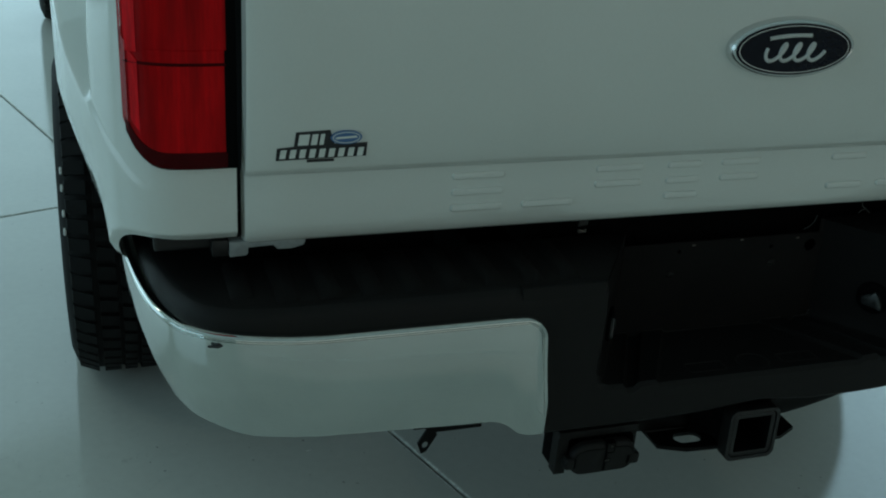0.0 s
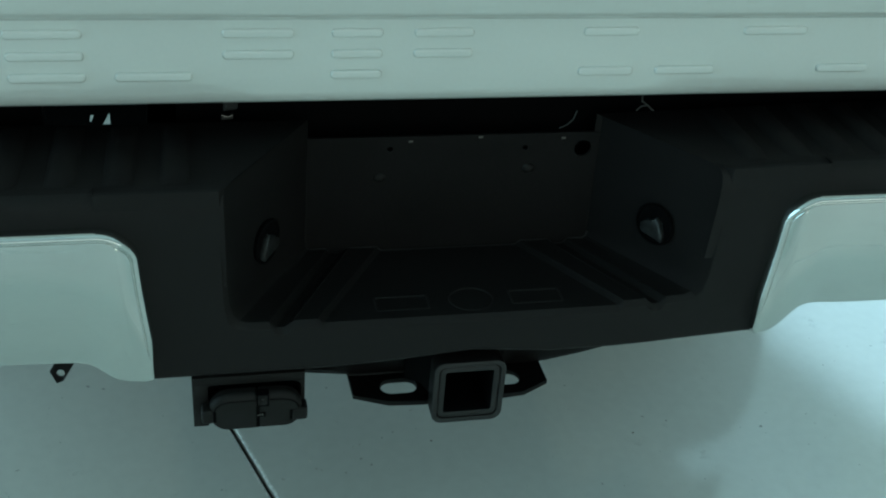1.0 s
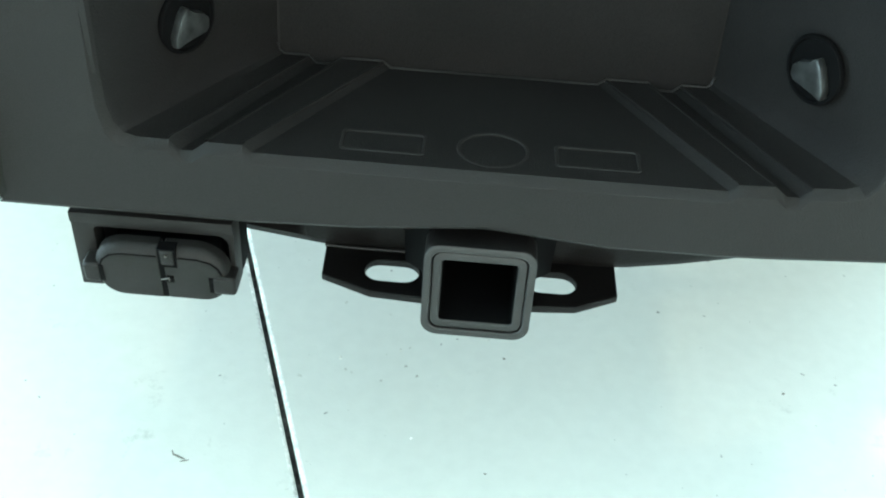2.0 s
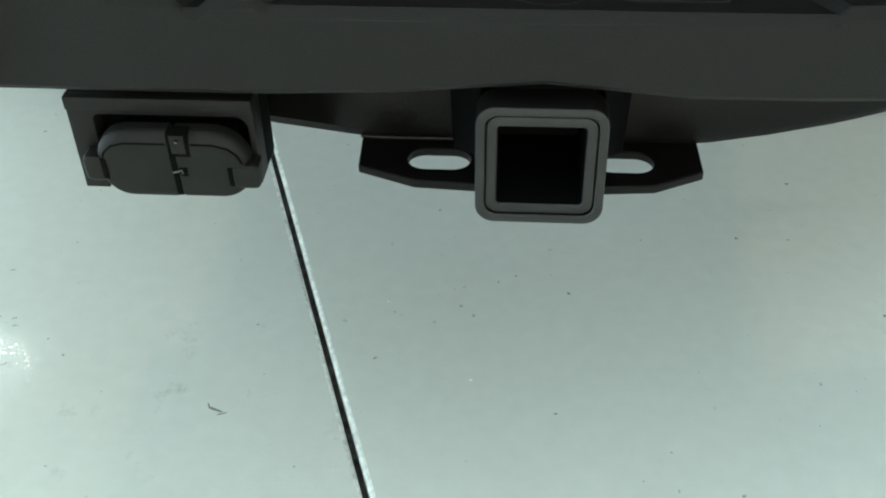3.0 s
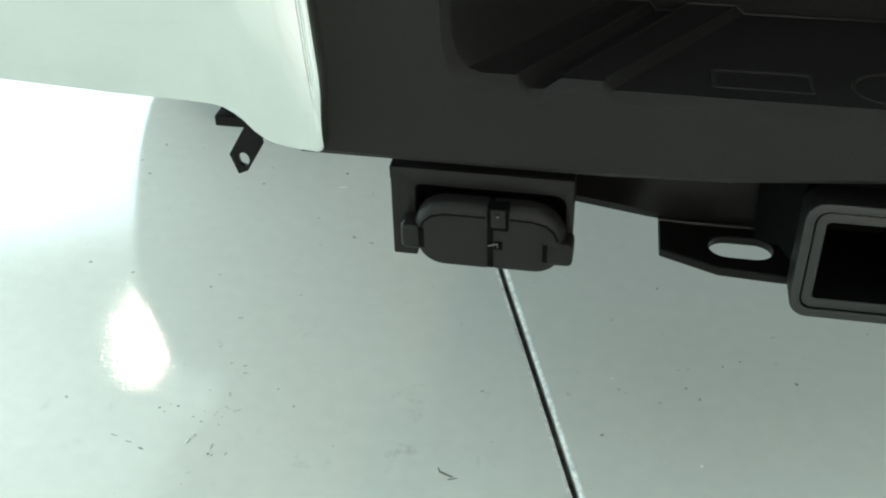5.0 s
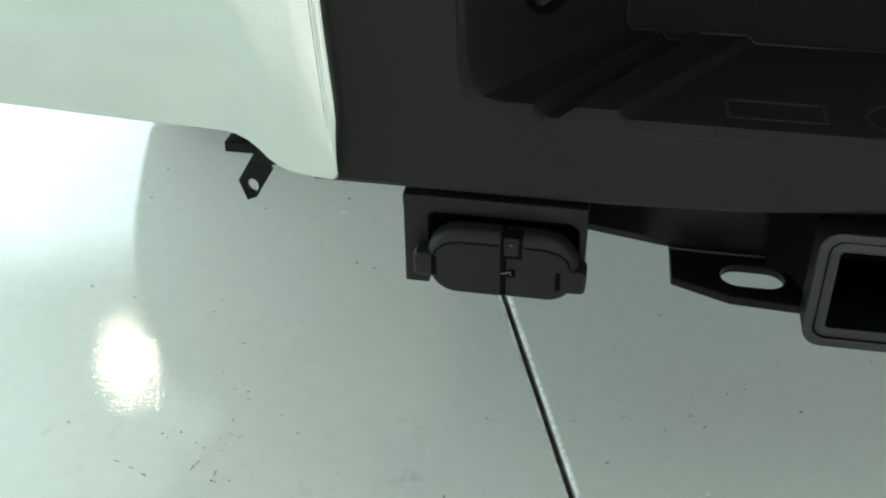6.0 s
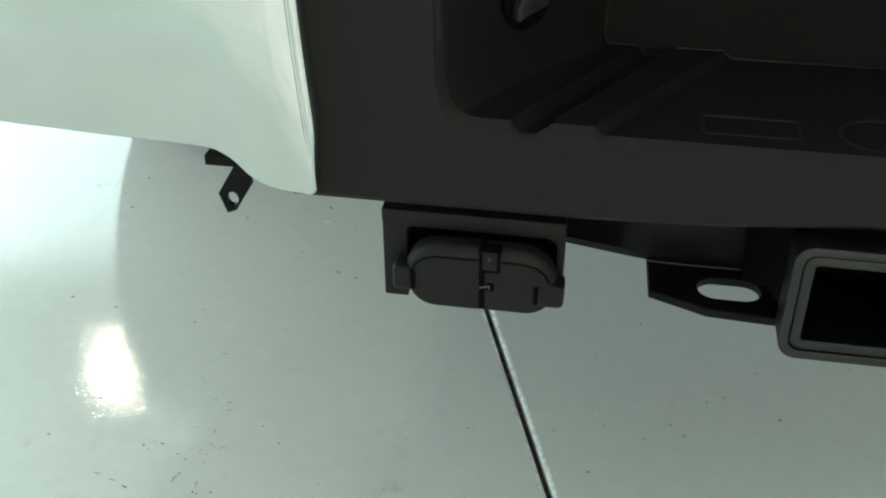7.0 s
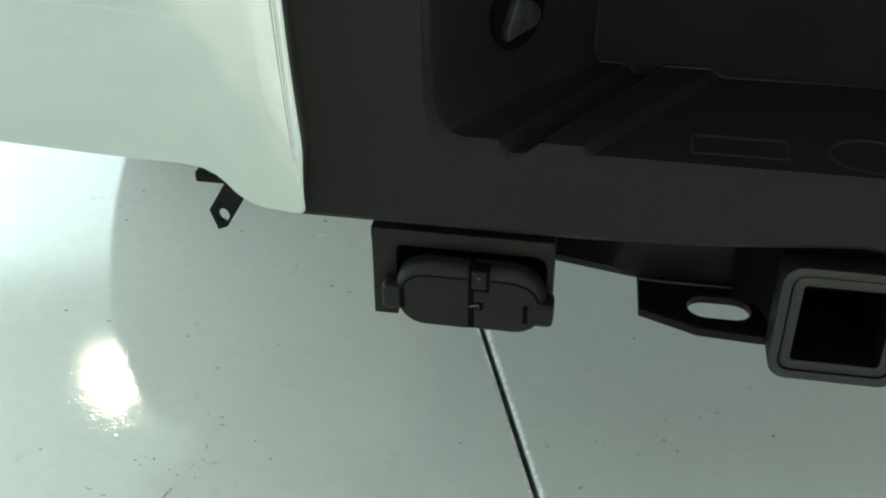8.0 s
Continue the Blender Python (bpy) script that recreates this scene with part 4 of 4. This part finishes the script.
def side_out(y, z):
    """How far the side leans inwards at a height: tucked under below, with flares round the wheels."""
    d = 0.0
    below = max(0, 1.01 - z)
    d += 0.28 * below ** 2 / (below + 0.015) * smoothstep(0.15, 0.36, y) * (1 - 0.25 * smoothstep(0.75, 1.0, y)) + 0.02 * smoothstep(1.10, 1.45, z)
    # the lower side swells out below a rising fold that ends at the lamp's foot
    fold = lerp_table(FOLD, y)
    d += lerp_table(SWELL, y) * smoothstep(fold, fold + lerp_table(LEDGE, y), z) - lerp_table(FLARE, y)
    for ay in (ARCH_Y, FRONT_Y):
        r = math.hypot(y - ay, z - ARCH_Z)
        d -= 0.012 * (1 - smoothstep(ARCH_R, ARCH_R + 0.05, r)) * smoothstep(0.5, 0.62, z)
    return d


def bed_side():
    cols = [(p, n) for p, n in CORNER]
    y = 0.62
    while y < 2.22:
        cols.append((Vector((-1.020 - 0.004 * smoothstep(0.6, 1.2, y), y, 0)), Vector((1, 0, 0))))
        y += 0.022
    grid = []
    for p, n in cols:
        b = side_bottom(p.y)
        col = []
        fold, ledge = lerp_table(FOLD, p.y), lerp_table(LEDGE, p.y)
        low_end = max(b + 0.01, fold)
        zs = [b + (low_end - b) * r / 30 for r in range(30)] + [low_end + ledge * r / 14 for r in range(14)] + [low_end + ledge + (1.47 - low_end - ledge) * r / 30 for r in range(31)]
        for z in zs:
            roll = 0.012 * max(0, 1 - (z - b) / 0.012) * (p.y < 0.45)
            q = p + n * (side_out(p.y, z) + roll)
            col.append((q.x, q.y, z))
        col.append((col[-1][0] + 0.05 * n.x, col[-1][1] + 0.05 * n.y, 1.475))
        grid.append(col)
    bm = sheet(grid)
    bmesh.ops.recalc_face_normals(bm, faces=bm.faces)
    rim = [e for e in bm.edges if e.is_boundary and max(v.co.z for v in e.verts) < 1.46]
    ext = bmesh.ops.extrude_edge_only(bm, edges=rim)
    for v in ext["geom"]:
        if isinstance(v, bmesh.types.BMVert):
            v.co.x += 0.03 if v.co.y > 0.3 else 0.0
            v.co.y += 0.03 if v.co.y <= 0.3 else 0.0
    return bm


part("bed_side", bed_side(), M_PAINT, truck, "glossy white bed side with a flared wheel arch", 40)
part("bed_side", mirrored(bed_side(), BED_CX), M_PAINT, truck, "glossy white bed side with a flared wheel arch", 40)
for s in (-1, 1):
    m = (lambda b: b) if s < 0 else (lambda b: mirrored(b, BED_CX))
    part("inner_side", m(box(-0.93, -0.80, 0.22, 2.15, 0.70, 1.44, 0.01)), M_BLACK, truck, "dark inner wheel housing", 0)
    part("under_flange", m(box(-0.93, -0.812, 0.135, 0.16, 0.862, 0.886, 0.004)), M_EDGE, truck, "grey flange under the bed", 0)


def tail_light():
    """Red lamp wrapping round the corner."""
    cols = [(p, -n) for p, n in plan_points(CORNER_PLAN, 150) if p.x > -0.957]
    z0, z1 = 0.990, 1.44
    last = len(cols) - 1

    def low(u):
        return z0 + 0.066 * max(0, (u - 0.55) / 0.45) ** 2.8

    def shell(out):
        grid = []
        for k, (p, n) in enumerate(cols):
            u = k / last
            bz = low(u)
            col = []
            for r in range(41):
                t = r / 40
                edge = min(1, min(t, 1 - t) / 0.05, (u + 0.0001) / 0.08, (1.0001 - u) / 0.06)
                q = p - n * out * math.sqrt(max(0, edge))
                col.append((q.x, q.y, bz + (z1 - bz) * t))
            grid.append(col)
        return sheet(grid)
    base = part("tail_light", shell(0.010), M_REDCORE, truck, "large dark red tail light", 60)

    def patch(name, u0, u1, za, zb, mat, follow=False):
        span = [k for k in range(last + 1) if u0 <= k / last <= u1]
        rows = []
        for d, lift in ((0.0085, 0), (0.0112, 0.003), (0.0112, -0.003), (0.0085, 0)):
            up = len(rows) >= 2
            rows.append([tuple(cols[k][0] - cols[k][1] * d)[:2] + ((zb if up else za) + lift + (low(k / last) - z0 if follow else 0),) for k in span])
        part(name, sheet(rows), mat, base, "", 30)
    # the brighter red patches paint the light streak near the lamp's outer side
    patch("reflector", 0.78, 0.90, 1.025, 1.125, M_REDHOT, True)
    patch("reflector", 0.78, 0.93, 1.145, 1.400, M_REDHOT)
    patch("reflector", 0.08, 0.77, 1.150, 1.40, M_REDCORE)
    patch("side_lens", 0.90, 0.999, 1.000, 1.125, M_REDSIDE, True)
    patch("side_lens", 0.93, 0.999, 1.145, 1.420, M_REDSIDE)
    patch("divider", 0.06, 0.95, 1.130, 1.1375, M_REDDARK)
    patch("lower_bezel", 0.03, 0.95, 0.9925, 1.0180, M_REDDARK, True)
    # dark bezel along the inner edge
    rows = []
    for x, d in ((-0.8172, 0.002), (-0.8180, 0.0125), (-0.8260, 0.0130), (-0.8330, 0.0105)):
        rows.append([(x, 0.108 - d, z0 + 0.004 + (z1 - z0 - 0.008) * i / 12) for i in range(13)])
    part("bezel", sheet(rows), M_BLACK, base, "dark bezel", 60)
    return base


tail_light()
# the far side's lamp
far = [o for o in bpy.data.objects if o.name.startswith("tail_light")][0]
for o in [far] + list(far.children):
    bm = bmesh.new()
    bm.from_mesh(o.data)
    if o is far:
        twin = part("tail_light", mirrored(bm, BED_CX), o.data.materials[0], truck, o.get("label", ""), 60)
    else:
        part(o.name.split(".")[0], mirrored(bm, BED_CX), o.data.materials[0], twin, o.get("label", ""), 60)


# ---- wheels ----
def wheel(x_out, y, steer, name_label, sign=-1):
    """A wheel with a lugged tyre, built at the origin with its axle along x, then set in place."""
    R, W = 0.415, 0.275
    place = Matrix.Translation((x_out - sign * W / 2, y, 0.954 * R - 0.003 + RIDE)) @ Matrix.Rotation(radians(steer), 4, "Z") @ Matrix.Diagonal((-0.954 * sign, 0.954, 0.954, 1))
    n = 96

    def lathe(prof):
        return sheet([[(x, r * math.cos(math.tau * k / n), r * math.sin(math.tau * k / n)) for k in range(n)] for x, r in prof], True)

    def put(bm):
        bmesh.ops.transform(bm, matrix=place, verts=bm.verts)
        return bm
    hub = part("wheel", put(lathe([(-0.05, 0.02), (-0.09, 0.09), (-0.085, 0.16), (-0.06, 0.20), (-0.105, 0.222), (-0.115, 0.232), (-0.10, 0.235), (0.10, 0.235), (0.115, 0.24)])), M_ALLOY, truck, name_label, 40)
    tyre = part("tyre", put(lathe([(-0.108, 0.233), (-0.128, 0.262), (-0.1375, 0.31), (-0.135, 0.352), (-0.124, 0.382), (-0.104, 0.401), (-0.07, 0.404), (0.07, 0.404), (0.104, 0.401), (0.124, 0.382), (0.135, 0.352), (0.1375, 0.31), (0.128, 0.262), (0.108, 0.233)])), M_RUBBER, hub, "black tyre with a blocky tread", 40)
    bm = bmesh.new()
    for k in range(60):
        for row, (x0, x1, off) in enumerate(((-0.121, -0.074, 0), (-0.064, -0.022, 0.5), (-0.016, 0.016, 0), (0.022, 0.064, 0.5), (0.074, 0.121, 0))):
            a0 = math.tau * (k + off) / 60
            a1 = a0 + math.tau / 60 * 0.78
            r0, r1 = 0.388, 0.415
            rx = 0.018 if row in (0, 4) else 0
            vs = [bm.verts.new((x, r * math.cos(a), r * math.sin(a))) for r, x, a in
                  [(r0, x0, a0), (r0, x1, a0 + 0.012), (r0, x1, a1 + 0.012), (r0, x0, a1), (r1 - rx * (row == 0), x0 + 0.002, a0 + 0.004), (r1 - rx * (row == 4), x1 - 0.002, a0 + 0.016), (r1 - rx * (row == 4), x1 - 0.002, a1 + 0.008), (r1 - rx * (row == 0), x0 + 0.002, a1 - 0.004)]]
            for f in ((4, 5, 6, 7), (0, 1, 5, 4), (1, 2, 6, 5), (2, 3, 7, 6), (3, 0, 4, 7)):
                bm.faces.new([vs[i] for i in f])
    part("tread", put(bm), M_RUBBER, tyre, "", 0)
    # four white marks on the shoulder
    for a in (146.8, 152.5, 160.6, 166.5):
        bm = box(-0.1278, -0.1215, 0.381, 0.3925, -0.008, 0.008, 0.002, 1)
        bmesh.ops.transform(bm, matrix=Matrix.Rotation(radians(a), 4, "X"), verts=bm.verts)
        part("white_mark", put(bm), M_LETTER, tyre, "", 0)
    return hub


wheel(-1.086, ARCH_Y, 0, "black rear wheel with a lugged off-road tyre")
wheel(1.035, ARCH_Y, 0, "black rear wheel with a lugged off-road tyre", 1)
wheel(-1.23, FRONT_Y, 4, "front wheel with a black tyre, turned outwards a little")
wheel(1.1, FRONT_Y, 4, "front wheel with a black tyre, turned outwards a little", 1)
part("axle", tube([(-0.80, ARCH_Y, 0.47), (-0.2, ARCH_Y, 0.47), (0.2, ARCH_Y, 0.47), (0.80, ARCH_Y, 0.47)], 0.05, 12), M_BLACK, truck, "dark rear axle")


# ---- cab and front, beyond the bed ----
def cab():
    rows = []
    secs = [(2.28, 1.86, 0.80), (2.40, 1.93, 0.80), (4.05, 1.93, 0.79), (4.30, 1.86, 0.78), (4.95, 1.30, 0.80), (5.95, 1.20, 0.78), (6.12, 1.10, 0.76)]
    for y, zt, wt in secs:
        belt = min(1.30, zt - 0.05)
        half = [(1.0, 0.62), (1.022, 0.75), (1.028, 1.0), (1.022, 1.18), (1.0, belt), (wt + 0.02, zt - 0.08), (wt - 0.06, zt)]
        ring = [(-x, z) for x, z in half] + [(x, z) for x, z in reversed(half)]
        taper = 1.0 if y < 5.9 else 0.95
        rows.append([(x * taper + CX, y, z) for x, z in ring])
    bm = sheet(rows, True)
    bm.verts.ensure_lookup_table()
    n = len(rows[0])
    bm.faces.new(list(bm.verts)[:n])
    bm.faces.new(list(bm.verts)[-n:])
    return bm


body = part("cab", cab(), M_PAINT, truck, "white cab and bonnet", 40)
part("rear_window", prism(rounded(-0.66, 0.66, 1.40, 1.78, 0.06, 5), [], "y", 2.262, 2.276), M_GLASS, body, "dark rear window", 30)

for side in (-1, 1):
    for y0, y1 in ((2.50, 3.25), (3.33, 4.12)):
        glass = prism(rounded(y0, y1, 1.34, 1.80, 0.05, 4), [], "x", 0.0, 0.008)
        for v in glass.verts:
            v.co.x = CX + side * (1.012 - (v.co.z - 1.28) * 0.34 + v.co.x)
        part("side_window", glass, M_GLASS, body, "dark side window", 30)

# loose bits in the gap between step and tailgate
part("wire", tube([(0.118, 0.130, 0.826), (0.127, 0.129, 0.831), (0.134, 0.128, 0.839), (0.137, 0.127, 0.851)], 0.0008, 6), M_WIRE, truck, "thin pale wire hanging behind the step")
bm = tube([(0.2155, 0.12, 0.874), (0.2165, 0.12, 0.8655), (0.2248, 0.119, 0.8595), (0.2325, 0.118, 0.853)], 0.0012, 6)
tube([(0.2100, 0.118, 0.8535), (0.2155, 0.119, 0.8585), (0.2248, 0.118, 0.8610)], 0.0010, 6, bm)
part("cable_tie", bm, M_WIRE, truck, "twisted pale cable tie")
part("metal_tab", prism([(-0.290, 0.853), (-0.273, 0.855), (-0.272, 0.876), (-0.288, 0.878)], [], "y", 0.14, 0.145, 0.002), M_EDGE, truck, "dull metal tab under the bed", 0)
part("metal_clip", prism([(-0.2925, 0.846), (-0.279, 0.847), (-0.2785, 0.853), (-0.285, 0.8505), (-0.292, 0.853)], [], "y", 0.132, 0.138, 0.001), M_SMALLMETAL, truck, "small dull clip", 0)
for x in (-0.30, 0.31, -0.60, 0.62):
    part("bed_bolt", disc((x, 0.209, 0.862), (0, 1, 0), 0.010, 0.012, 6, 0.002), M_EDGE, truck)

# ---- dirt on the floor ----
rng = random.Random(5)


def blot(bm, x, y, r, squash=1.0, ang=0.0):
    """A tiny uneven flake lying on the floor."""
    n = 9
    c = bm.verts.new((x, y, 0.0005 + min(0.0010, 0.15 * r * squash)))
    vs = []
    for i in range(n):
        a = math.tau * i / n
        q = r * rng.uniform(0.55, 1.1)
        u, v = q * math.cos(a), q * math.sin(a) * squash
        vs.append(bm.verts.new((x + u * math.cos(ang) - v * math.sin(ang), y + u * math.sin(ang) + v * math.cos(ang), 0.0004)))
    for i in range(n):
        bm.faces.new((c, vs[i], vs[(i + 1) % n]))


bm = bmesh.new()
for x, y, r, q, a in ((-0.330, 0.172, 0.010, 0.18, 2.8), (-0.322, 0.166, 0.007, 0.2, 0.3), (-0.338, 0.177, 0.006, 0.2, 1.9), (0.055, 0.388, 0.0025, 1, 0), (0.036, 0.185, 0.0025, 0.6, 0), (0.425, 0.366, 0.004, 0.6, 1),
                      (0.36, 0.64, 0.004, 0.6, 0), (-0.710, 0.167, 0.006, 0.16, 2.9), (-0.640, 0.398, 0.004, 0.25, 0.4), (-0.690, 0.160, 0.005, 0.16, 3.0), (-0.672, 0.152, 0.006, 0.25, 2.8), (-0.603, 0.308, 0.004, 0.25, 0.3)):
    blot(bm, x, y, r, q, a)
for cx, cy, n, spread in ((-0.652, 0.215, 6, 0.014), (-0.606, 0.215, 4, 0.012), (-0.590, 0.160, 4, 0.012)):
    for _ in range(n):
        blot(bm, cx + rng.gauss(0, spread), cy + rng.gauss(0, spread * 0.7), rng.uniform(0.0010, 0.0022), rng.uniform(0.4, 0.9), rng.uniform(0, 3))
for _ in range(22):
    blot(bm, rng.uniform(-1.0, 0.6), rng.uniform(0.05, 1.0), rng.uniform(0.0006, 0.0015), rng.uniform(0.4, 1), rng.uniform(0, 3))
tagged(part("floor_dirt", bm, M_SPECK, None, "", 0), "scattered dark specks of dirt on the floor", "dirt", "", "stuff")
bm = bmesh.new()
for x, y, r, q, a in ((-0.057, 0.232, 0.003, 0.6, 1), (-0.592, 0.737, 0.008, 0.25, 0.3), (-0.76, 0.29, 0.003, 0.6, 0)):
    blot(bm, x, y, r, q, a)
tagged(part("floor_flecks", bm, M_FLECK, None, "", 0), "a few pale flecks lying on the floor", "flecks", "", "stuff")
bm = bmesh.new()
for _ in range(9):
    blot(bm, -0.600 + rng.gauss(0, 0.014), 0.200 + rng.gauss(0, 0.035), rng.uniform(0.004, 0.009), rng.uniform(0.15, 0.35), rng.uniform(0, 3))
for _ in range(16):
    blot(bm, rng.choice((0.03, -0.14, -0.10)) + rng.gauss(0, 0.05), rng.choice((0.36, 0.47)) + rng.gauss(0, 0.02), rng.uniform(0.002, 0.005), rng.uniform(0.3, 0.8), rng.uniform(0, 3))
tagged(part("floor_scuffs", bm, M_SCUFF, None, "", 0), "faint brownish scuffs rubbed into the floor coating", "scuffs", "", "stuff")
